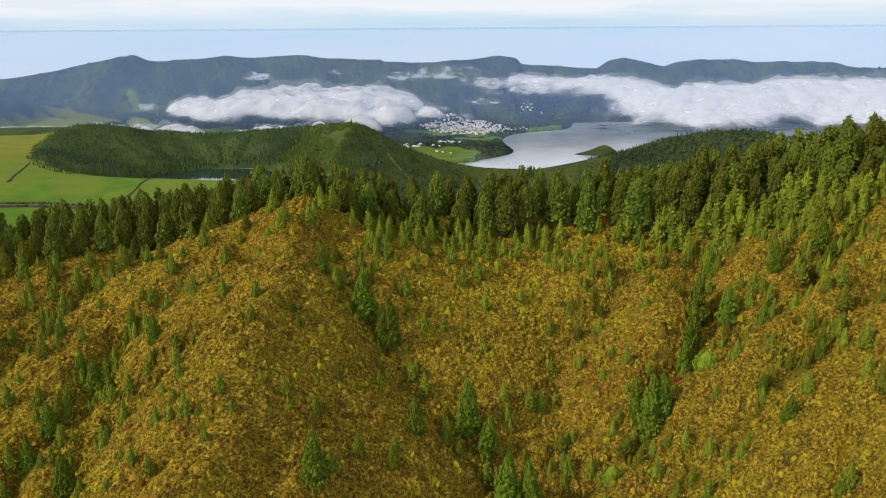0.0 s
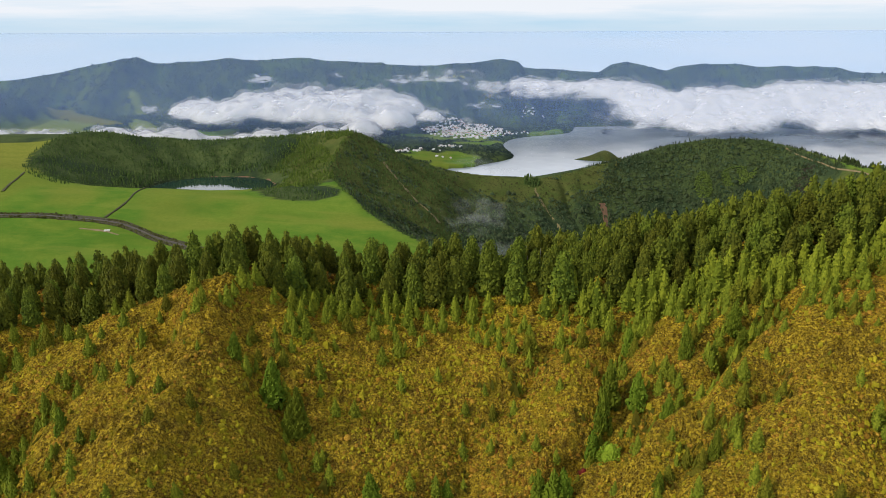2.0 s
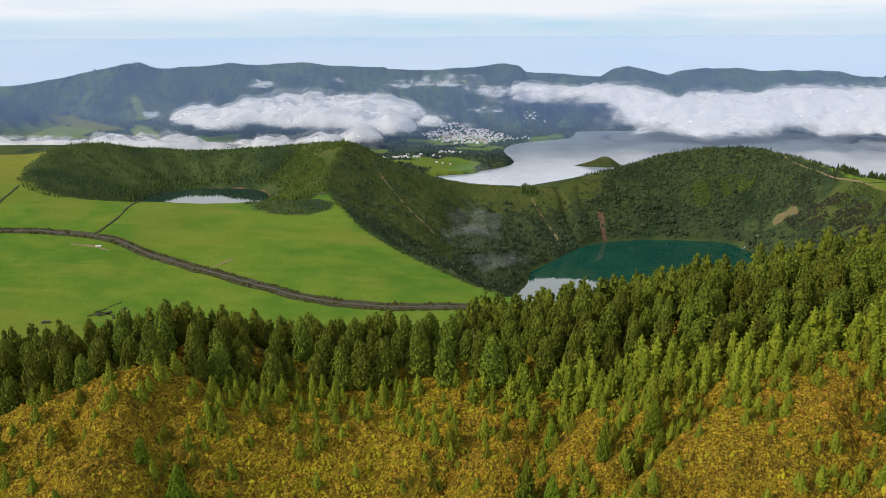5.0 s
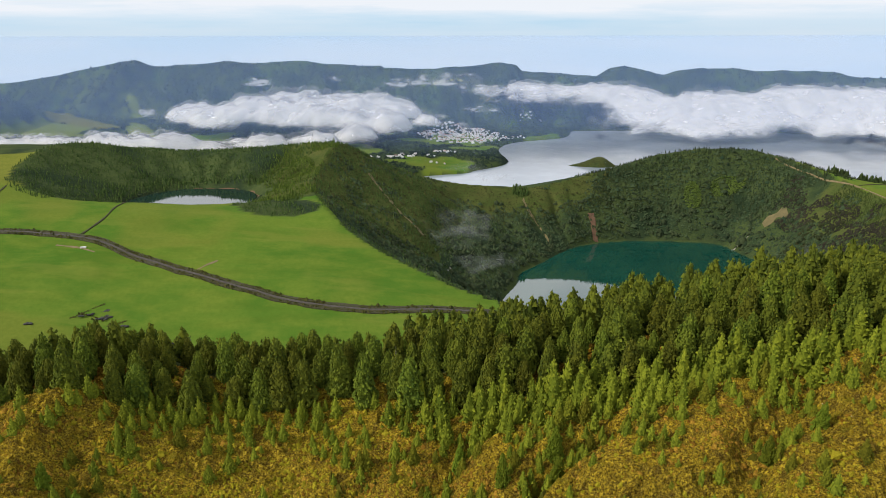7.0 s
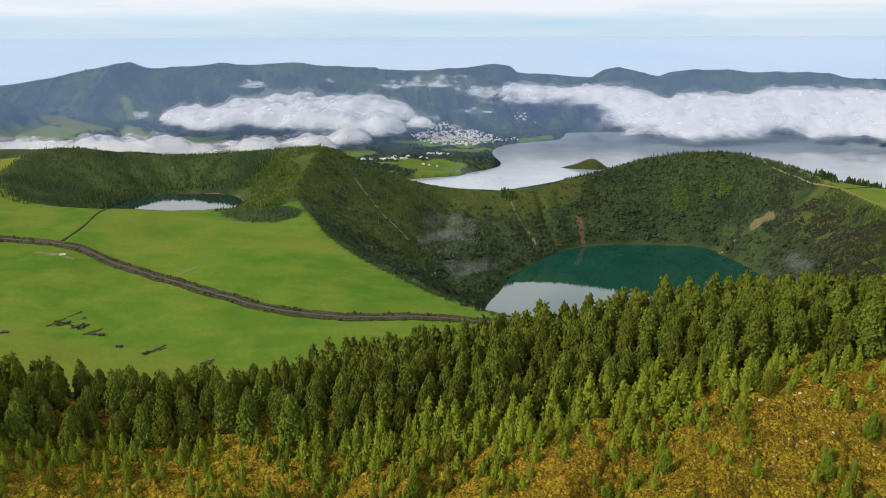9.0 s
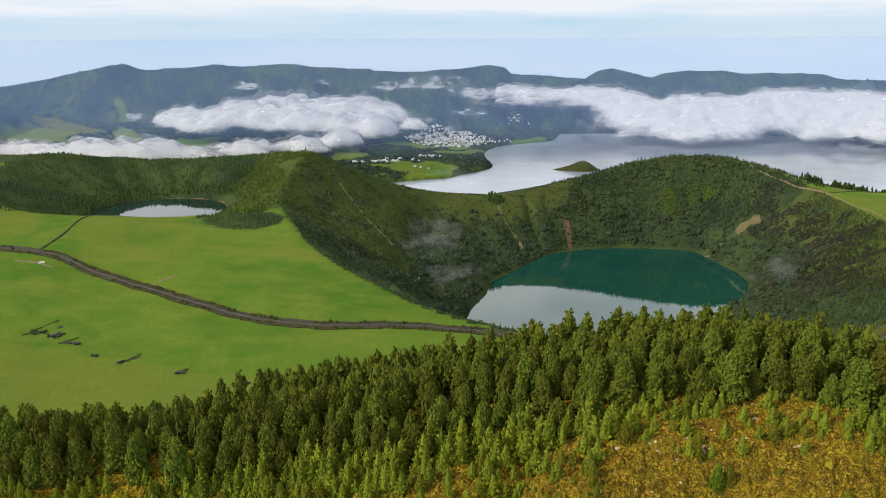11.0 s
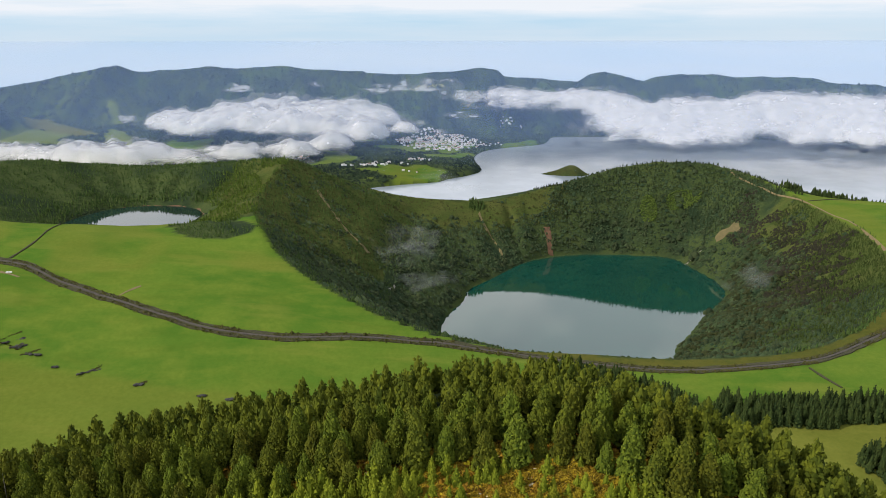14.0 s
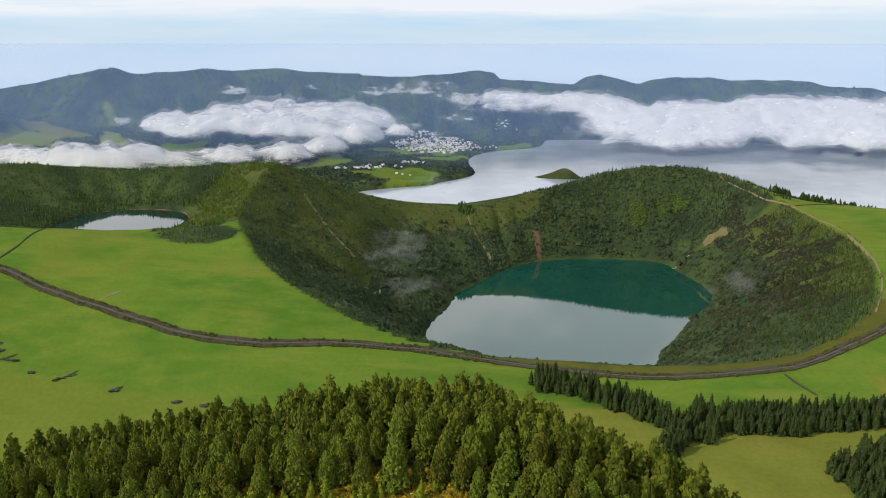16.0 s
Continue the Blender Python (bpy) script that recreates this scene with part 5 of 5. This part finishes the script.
SHAPES = [(12.3, 2.7, 1.1), (11.6, 2.9, 1.2), (13.4, 2.75, 0.95), (10.6, 2.5, 1.1), (12.6, 3.0, 1.05), (9.4, 2.3, 0.85), (12.2, 2.8, 1.2)]
cedars = [build_tree("cedar_tree", SHAPES[k][0], SHAPES[k][1], 480, M_CEDAR, 100 + k, "tall dark green cedar with a dense rounded crown", "tree", "cedars along the ridge", rounded=SHAPES[k][2], size=0.115) for k in range(7)]
old = spread(9000, -125, 245, 112, 182, lambda x, y: y > float(front(x)) + 1.5 * math.sin(x * 1.7) and y < float(front(x)) + 34, 4.1, 640)
old.sort(key=lambda q: q[1] - float(front(q[0])))
near_old, rest_old = old[:300], old[300:]


stand_x = line([-130, -100, -75, -55, -30, 0, 30, 60, 130, 170, 240, 330], [0.64, 0.68, 0.77, 0.86, 0.88, 0.92, 0.99, 1.0, 1.0, 0.97, 0.93, 0.9])


def stand(x, y):
    return stand_x(x)


def plant(kinds, places, low, high, grown=None):
    for n, (x, y) in enumerate(places):
        k = kinds[n % len(kinds)]
        s = random.uniform(low, high) * (float(grown(x, y)) if grown else 1)
        m = pose(x, y, float(height(x, y)) - 0.15, random.gauss(0, 1.5), random.gauss(0, 1.5), random.uniform(0, 360))
        ob = k if n < len(kinds) else copy_thing(k, m)
        ob.matrix_basis = m @ Matrix.Diagonal((s * random.uniform(0.98, 1.2), s * random.uniform(0.98, 1.2), s, 1))


plant(cedars, near_old, 0.8, 1.08, stand)


def grove(name, places, tall, material, label, category, variants, low=0.75, high=1.1, grown=None):
    """More trees of the same stand, joined."""
    vs, fs, o = [], [], 0
    for n, (x, y) in enumerate(places):
        v, f = variants[n % len(variants)]
        a, s = random.uniform(0, 6.28), random.uniform(low, high) * (float(grown(x, y)) if grown else 1)
        c, d = math.cos(a) * s, math.sin(a) * s
        q = np.stack([v[:, 0] * c - v[:, 1] * d, v[:, 0] * d + v[:, 1] * c, v[:, 2] * s], 1) + (x, y, float(height(x, y)) - 0.2)
        vs.append(q), fs.append(f + o)
        o += len(v)
    return stuff(name, mesh_of(name, np.concatenate(vs), np.concatenate(fs), material), label, category)


def arrays(me):
    v = np.empty(len(me.vertices) * 3, np.float32)
    me.vertices.foreach_get("co", v)
    f = np.empty(len(me.polygons) * 3, np.int32)
    me.polygons.foreach_get("vertices", f)
    return v.reshape(-1, 3), f.reshape(-1, 3)


simple = [arrays(crown_mesh("grove", a, b * 1.05, 64, M_CEDAR, 300 + k, rounded=c, size=0.24)) for k, (a, b, c) in enumerate(SHAPES)]
back = spread(30000, -150, 400, 118, 420, lambda x, y: y < float(front(min(max(x, -130), 270))) + (48 if x < 40 else 230) and y > float(front(min(max(x, -130), 270))) + 30 and float(ridge_z(x)) > 150 and y < 330 + 0.2 * x and (y < 240 or x > 60), 4.4, 1900)
grove("cedar_wood", rest_old + back, 12.5, M_CEDAR, "cedar wood falling away behind the ridge", "wood", simple, grown=stand)

belt = [arrays(crown_mesh("grove", 19.0, 4.0, 26, M_CONE, 600 + k, rounded=0.55, size=0.30)) for k in range(4)]
grove("field_conifers", BELT[:, :2], 12.0, M_DARK, "belt of dark conifers between pastures", "conifers", belt, 0.7, 1.15)

young = [build_tree("young_cedar", 5.0, 1.55, 170, M_YOUNG, 200 + k, "young light green cedar standing in the heath", "tree", "young cedars on the heath", rounded=0.3, foot=0.02, size=0.16, droop=-0.1) for k in range(4)]


DARK_TREES = [(-20, 84.6, 8.8), (11.7, 97.4, 13.2), (8, 97.4, 11.2), (16, 99, 4.2), (1.9, 107, 10.2), (4.7, 104.6, 8), (-6.9, 101.4, 6.6), (32.5, 107.8, 12.4), (30.8, 109.4, 8.6), (34.9, 108.2, 9), (43.1, 121.8, 8.6),
              (41.1, 118.2, 7.2), (45.4, 126.6, 10.5), (49.9, 123, 8), (51.3, 137.8, 7), (-12, 115.4, 10.4), (-13.6, 114.4, 6.5), (-17.2, 118.2, 10.2), (-56, 102, 5.6), (-64, 108, 4.6), (-60.7, 105.8, 7.6), (-64.3, 97.4, 6.2),
              (-65.7, 93, 7), (-56, 86.2, 8.6), (-51, 109, 5.4), (-70, 114, 4.8), (49.3, 104.2, 4.4), (50.4, 97, 5), (58.2, 105.4, 6)]
dark = [build_tree("dark_cedar", 6.0, 1.45, 300, M_DEEP, 500 + k, "bushy deep green cedar in a gully of the heath", "tree", "bushy cedars in the gullies", rounded=0.75, foot=0.0, size=0.14, droop=0.0) for k in range(3)]
more = [(-24.6, 121.4, 6), (54, 117.8, 6.6), (59.4, 127.4, 7.2), (69.3, 127.4, 7.6), (69.5, 132.2, 7.6), (14.5, 113, 4.4), (53, 85, 3.6), (114, 124, 6.5), (152, 130, 6), (141, 122, 6), (104, 120, 6)]
for n, (x, y, tall) in enumerate(DARK_TREES + more):
    m = pose(x, y, float(height(x, y)) - 0.2, random.gauss(0, 2), random.gauss(0, 2), random.uniform(0, 360))
    ob = dark[n] if n < 3 else copy_thing(dark[n % 3], m)
    wide = 1.05 * (tall / 6) ** 0.75
    ob.matrix_basis = m @ Matrix.Diagonal((wide * random.uniform(0.92, 1.12), wide * random.uniform(0.92, 1.12), tall / 6, 1))


for x, y, tall, mat, label in ((25.3, 100.6, 4.2, M_LEAFY, "pale green leafy shrub in a gully of the heath"), (43.3, 113.4, 4.0, M_LEAFY, "pale green leafy shrub in a gully of the heath"),
                               (28.6, 105.6, 2.8, M_DEEP, "dark green leafy shrub in a gully of the heath"), (38.6, 112.4, 1.6, M_RUST, "small red-leaved shrub beside a dark cedar")):
    shrub = build_tree("shrub", tall, 0.62 * tall, 260, mat, int(x), label, "shrub", "", rounded=1.3, foot=0.0, size=0.18, droop=-0.4)
    shrub.matrix_basis = pose(x, y, float(height(x, y)) + 0.1, 0, 0, 40 * x)


def dead_trunk(x, y, tall):
    ob = tagged(new("dead_trunk"), "bare pale dead trunk among the cedars", "dead tree", "dead trunks")
    ob.matrix_world = pose(x, y, float(height(x, y)), 2, 1, 40)
    me = trunk_mesh("trunk", tall, 0.16)
    me.materials[0] = M_SCREE
    part("trunk", me, ob)


dead_trunk(35.5, 166.5, 9.0)
dead_trunk(32.6, 167.5, 7.0)


def sapling(x, y):
    """Taller towards the wood, most of all on the slope under the knoll."""
    near = float(sstep(-24, 2, y - float(front(x))))
    return 0.78 + (0.30 + 0.75 * float(sstep(25, 60, x)) * float(sstep(-150, -125, -x))) * near


def young_zone(x, y):
    deep = 13 + 13 * float(sstep(20, 60, x)) * float(sstep(-140, -120, -x))
    near_edge = y > float(front(x)) - deep - 5 * math.sin(x * 0.31) and y < float(front(x)) + 1
    g = float(vnoise(x, y, 17, 77))
    return (near_edge and random.random() < (0.08 if x < -27 else 0.55 if x < 20 else 0.30 if x < 60 else 0.46 if x < 95 else 0.34)) or (y < float(front(x)) and g > 0.25 and random.random() < 0.14) or (y < float(front(x)) and random.random() < 0.045)


ys = spread(26000, -100, 250, 80, 165, young_zone, 1.7, 900)
ys += [q for q in gully_places(230, 3.2) if 74 < q[1] < float(front(q[0]))]
ys.sort(key=lambda q: q[1])
ys = ys[::3] + ys[1::3] + ys[2::3]
plant(young, ys[:300], 0.6, 1.25, sapling)
simple_y = [arrays(crown_mesh("grove", 5.0, 1.55, 58, M_YOUNG, 400 + k, rounded=0.3, foot=0.02, size=0.20, droop=-0.1)) for k in range(4)]
grove("young_cedars", ys[300:], 5.0, M_YOUNG, "young cedars scattered through the heath", "trees", simple_y, 0.6, 1.25, sapling)


# ---------------------------------------------------------------- the village by the lagoon
def build_house(label, roofing):
    """Gabled house: walls and a tiled roof with eaves."""
    ob = tagged(new("house"), label, "house", "village houses")
    bm = bmesh.new()
    w, d, h, r = 5.5, 4.0, 4.2, 6.6
    a = [bm.verts.new(p) for p in ((-w, -d, -1), (w, -d, -1), (w, d, -1), (-w, d, -1))]
    b = [bm.verts.new(p) for p in ((-w, -d, h), (w, -d, h), (w, d, h), (-w, d, h))]
    g = [bm.verts.new((-w, 0, r)), bm.verts.new((w, 0, r))]
    for k in range(4):
        bm.faces.new((a[k], a[(k + 1) % 4], b[(k + 1) % 4], b[k]))
    bm.faces.new((b[0], g[0], b[3])), bm.faces.new((b[1], b[2], g[1]))
    part("wall", from_bm("wall", bm, M_LIME), ob)
    bm = bmesh.new()
    e, t = 0.5, 0.35
    for s in (-1, 1):
        q = [bm.verts.new((x * (w + e), s * y, z)) for x, y, z in ((-1, d + e, h - 0.35), (1, d + e, h - 0.35), (1, 0, r + 0.1), (-1, 0, r + 0.1))]
        u = [bm.verts.new(v.co + Vector((0, 0, t))) for v in q]
        bm.faces.new(u), bm.faces.new(q)
        for k in range(4):
            bm.faces.new((q[k], q[(k + 1) % 4], u[(k + 1) % 4], u[k]))
    bmesh.ops.recalc_face_normals(bm, faces=bm.faces[:])
    part("roof", from_bm("roof", bm, roofing), ob)
    return ob


kinds = [build_house("whitewashed village house with a faded clay tile roof", M_TILE), build_house("whitewashed village house with a pale grey roof", M_SLATE)]
spots = []
for cx, cy, rx, ry, n in ((25, 3300, 185, 230, 430), (-80, 3270, 100, 45, 22), (-225, 2640, 95, 22, 26), (-45, 2790, 60, 24, 16), (-45, 2560, 40, 20, 3), (-525, 2870, 45, 90, 30), (380, 3765, 60, 45, 16),
                          (262, 3230, 50, 60, 12), (-120, 2690, 80, 20, 8)):
    for _ in range(n):
        a, q = random.uniform(0, 6.283), math.sqrt(random.random())
        x, y = cx + rx * q * math.cos(a), cy + ry * q * math.sin(a)
        if n > 100:
            # streets: the houses stand in rows at two bearings
            c1, s1 = math.cos(0.35), math.sin(0.35)
            u, v = x * c1 + y * s1, y * c1 - x * s1
            u, v = (u, 44 * round(v / 44) + random.choice((-7, 7))) if random.random() < 0.7 else (60 * round(u / 60) + random.choice((-7, 7)), v)
            x, y = u * c1 - v * s1, v * c1 + u * s1
        if float(height(x, y)) > LAGOON_Z + 3:
            spots.append((x, y))
spots.sort(key=lambda q: q[1])
near_spots, far_spots = spots[:285], spots[285:]
for n, (x, y) in enumerate(near_spots):
    m = pose(x, y, float(height(x, y)), 0, 0, random.choice((20, 20, 110)) + random.gauss(0, 5))
    s = random.uniform(0.6, 1.0)
    ob = kinds[n] if n < 2 else copy_thing(kinds[random.random() < 0.7], m)
    ob.matrix_basis = m @ Matrix.Diagonal((s, s * random.uniform(0.8, 1.1), s * random.uniform(0.9, 1.2), 1))

# the village's far end, too small to tell house from house
far_v, far_f, far_m = [], [], []
shells = [[c.data for c in kinds[0].children], [c.data for c in kinds[1].children]]
for x, y in far_spots:
    k = int(random.random() < 0.7)
    s = random.uniform(0.6, 1.0)
    m = pose(x, y, float(height(x, y)), 0, 0, random.choice((20, 20, 110)) + random.gauss(0, 5)) @ Matrix.Diagonal((s, s, s * random.uniform(0.9, 1.2), 1))
    for me in shells[k]:
        base = len(far_v)
        far_v += [tuple(m @ v.co) for v in me.vertices]
        far_f += [[base + i for i in f.vertices] for f in me.polygons]
        far_m += [0 if me.materials[0] == M_LIME else 1 + k] * len(me.polygons)
me = bpy.data.meshes.new("far_houses")
me.from_pydata(far_v, [], far_f)
for m in (M_LIME, M_TILE, M_SLATE):
    me.materials.append(m)
me.polygons.foreach_set("material_index", far_m)
stuff("far_houses", me, "crowded whitewashed houses at the village's far end", "houses")


# ---------------------------------------------------------------- low cloud in the caldera
def set_thickness(me, values):
    at = me.attributes.new("thickness", "FLOAT", "POINT")
    at.data.foreach_set("value", np.clip(values, 0, 1).astype(np.float32))


def domes(X, Y, cell, seed):
    """Rounded heads on a jittered grid, 0 to 1."""
    gx, gy = np.floor(X / cell), np.floor(Y / cell)
    best = np.zeros_like(X)
    for i in (-1, 0, 1):
        for j in (-1, 0, 1):
            cx, cy = gx + i, gy + j
            h = [np.sin(cx * a + cy * b + seed * 3.7) * 43758.5 for a, b in ((12.9, 78.2), (39.3, 11.1), (73.1, 52.2))]
            h = [v - np.floor(v) for v in h]
            d = np.hypot(X - (cx + 0.2 + 0.6 * h[0]) * cell, Y - (cy + 0.2 + 0.6 * h[1]) * cell) / (cell * (0.55 + 0.4 * h[2]))
            best = np.maximum(best, (0.55 + 0.45 * h[2]) * np.sqrt(np.maximum(1 - d * d, 0)))
    return best


def mist_bank(x0, x1, y0, y1, foot, top, cover_fn, label, seed=0, cell=190.0, step=14.0, soft=0.40):
    """A bank of mist: a heaped, puffed core inside ever thinner skins, all fading out towards the bank's edge."""
    bank = tagged(new("mist_bank"), label, "mist", kind="structure")
    xs, ys = np.arange(x0, x1, step), np.arange(y0, y1, step)
    X, Y = (a.ravel() for a in np.meshgrid(xs, ys))
    edge = np.minimum.reduce([sstep(x0, x0 + 90, X), sstep(-x1, -x1 + 90, -X), sstep(y0, y0 + 60, Y), sstep(-y1, -y1 + 60, -Y)])
    wx, wy = X + 30 * vnoise(X, Y, 90, 140 + seed), Y + 30 * vnoise(X, Y, 90, 141 + seed)
    body = np.clip(cover_fn(wx, wy) + 0.32 * fbm(X, Y, 200, 4, 142 + seed), 0, 1) * edge
    heap = 0.60 * domes(wx, wy, cell, seed) + 0.28 * domes(wx, wy, cell * 0.42, seed + 5) + 0.10 * fbm(X, Y, 40, 3, 143 + seed)
    base, high = foot(X, Y), top(X, Y)
    ground_z = height(X, Y)
    quads = grid_faces(len(xs), len(ys))
    for k, (grow, thin) in enumerate(((0.80, 0.12), (0.92, 0.06), (1.04, 0.0))):
        fleece = (0.12 + 0.06 * k) * fbm(X, Y, 46, 3, 150 + seed + k)
        Z = base + 4 * k + high * sstep(0, 0.75, body) * (0.45 + heap + fleece) * grow
        live = sstep(thin, thin + soft, body) * sstep(-4, 26, Z - ground_z)
        keep = quads[live[quads].max(1) > 0.004]
        me = mesh_of("billow", np.stack([X, Y, Z], 1), keep, M_MIST[k], True)
        set_thickness(me, live)
        part("billow", me, bank)
    return bank


def wisp(x, y, z, r, seed, label="thin torn wisp of mist drifting in the crater", wide=1.3, material=M_WISP):
    """A thin torn shred of mist."""
    ob = tagged(new("mist_wisp"), label, "mist", "wisps of mist")
    a = np.linspace(-1, 1, 34)
    U, V = (q.ravel() for q in np.meshgrid(a, a))
    th = np.clip(0.55 * (1 - U ** 2) * (1 - V ** 2) + 0.30 * fbm(U, V, 0.5, 4, seed) * (1 - U ** 4) * (1 - V ** 4), 0, 1) * sstep(-1, -0.7, -np.hypot(U, V))
    Z = z + 0.42 * r * V + 6 * fbm(U, V, 0.6, 3, seed + 3)
    me = mesh_of("billow", np.stack([x + r * wide * U, y + 0.45 * r * V, Z], 1), grid_faces(34, 34), material, True)
    set_thickness(me, th)
    part("billow", me, ob)


def blob(X, Y, rows):
    return sum(k * np.exp(-(((X - cx) / rx) ** 2 + ((Y - cy) / ry) ** 2)) for cx, cy, rx, ry, k in rows)


mist_bank(-1500, 120, 2900, 3800, lambda X, Y: 10 + 0.10 * (Y - 3000), lambda X, Y: 78 - 24 * sstep(-420, -150, X) - 30 * sstep(900, 1250, -X),
          lambda X, Y: blob(X, Y, [(-1000, 3420, 300, 150, 1.0), (-640, 3460, 330, 170, 1.2), (-340, 3420, 170, 110, 0.8), (-290, 3140, 105, 75, 1.0), (-108, 3230, 62, 50, 0.95), (-500, 3200, 150, 60, 0.7), (-1240, 3300, 160, 80, 0.55),
                                   (-800, 3220, 200, 50, 0.5)]),
          "white bank of low mist over the valley floor", seed=1)
mist_bank(-2100, -250, 2250, 3050, lambda X, Y: 4 + 0 * X, lambda X, Y: 66 + 0 * X,
          lambda X, Y: blob(X, Y, [(-1170, 2560, 250, 120, 1.2), (-1620, 2640, 330, 105, 0.95), (-740, 2700, 130, 80, 0.6), (-560, 2760, 120, 70, 0.85), (-430, 2920, 130, 70, 0.8), (-860, 2850, 120, 80, 0.5)]),
          "low grey-white mist lying behind the pond crater", seed=3, cell=150.0)
south = lambda X, Y: Y + 0.22 * np.maximum(X - 1300, 0) + 50 * vnoise(X, Y, 300, 8)
mist_bank(200, 3200, 2800, 4000, lambda X, Y: -14 + 146 * sstep(3150, 3800, south(X, Y)), lambda X, Y: 50 + 0 * X,
          lambda X, Y: 1.2 * sstep(2960, 3480, south(X, Y) + 110 * fbm(X, Y, 240, 3, 9)) * sstep(520, 1000, X) + blob(X, Y, [(400, 3780, 230, 105, 1.15), (265, 3600, 110, 55, 0.95), (150, 3700, 80, 45, 0.8), (660, 3680, 170, 110, 0.7)]),
          "broad white mist lying over the lagoon", seed=2, cell=260.0, soft=0.85)
# an added blue sheet, sloping up in front, tints the far hills as haze
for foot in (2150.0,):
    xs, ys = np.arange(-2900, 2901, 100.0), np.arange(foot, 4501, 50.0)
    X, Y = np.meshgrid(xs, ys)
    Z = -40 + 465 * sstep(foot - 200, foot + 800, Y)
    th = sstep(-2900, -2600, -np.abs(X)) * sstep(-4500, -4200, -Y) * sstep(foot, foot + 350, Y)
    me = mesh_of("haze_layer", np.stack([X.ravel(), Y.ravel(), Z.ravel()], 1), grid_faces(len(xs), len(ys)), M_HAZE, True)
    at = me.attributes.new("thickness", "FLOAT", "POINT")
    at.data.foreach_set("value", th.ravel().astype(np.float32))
    tagged(new("haze_layer", me), "translucent blue sheet standing in for distance haze over the caldera", "haze", kind="structure")
wisp(650, 1215, 60, 62, 5)
wisp(40, 1345, 92, 60, 9)
wisp(20, 1260, 96, 80, 21)
wisp(90, 1180, 70, 60, 22)
wisp(40, 2440, 0, 62, 23, "grey shred of mist on the lagoon's shore", 1.7, M_WISP)
wisp(140, 2230, 4, 45, 24, "grey shred of mist on the lagoon's shore", 1.8, M_WISP)
for x, y, z, r, k in ((-1065, 3860, 192, 60, 11), (-330, 3880, 178, 60, 12), (-250, 3960, 190, 80, 13), (140, 3900, 152, 90, 14), (250, 3760, 150, 120, 15), (-620, 3900, 215, 60, 16), (-40, 3980, 205, 110, 17),
                      (330, 3700, 130, 80, 18), (120, 3740, 70, 60, 19), (-1600, 3600, 62, 80, 20)):
    wisp(x, y - 60, z, r, k, "shred of white mist against the caldera wall", 2.0, M_SHRED)
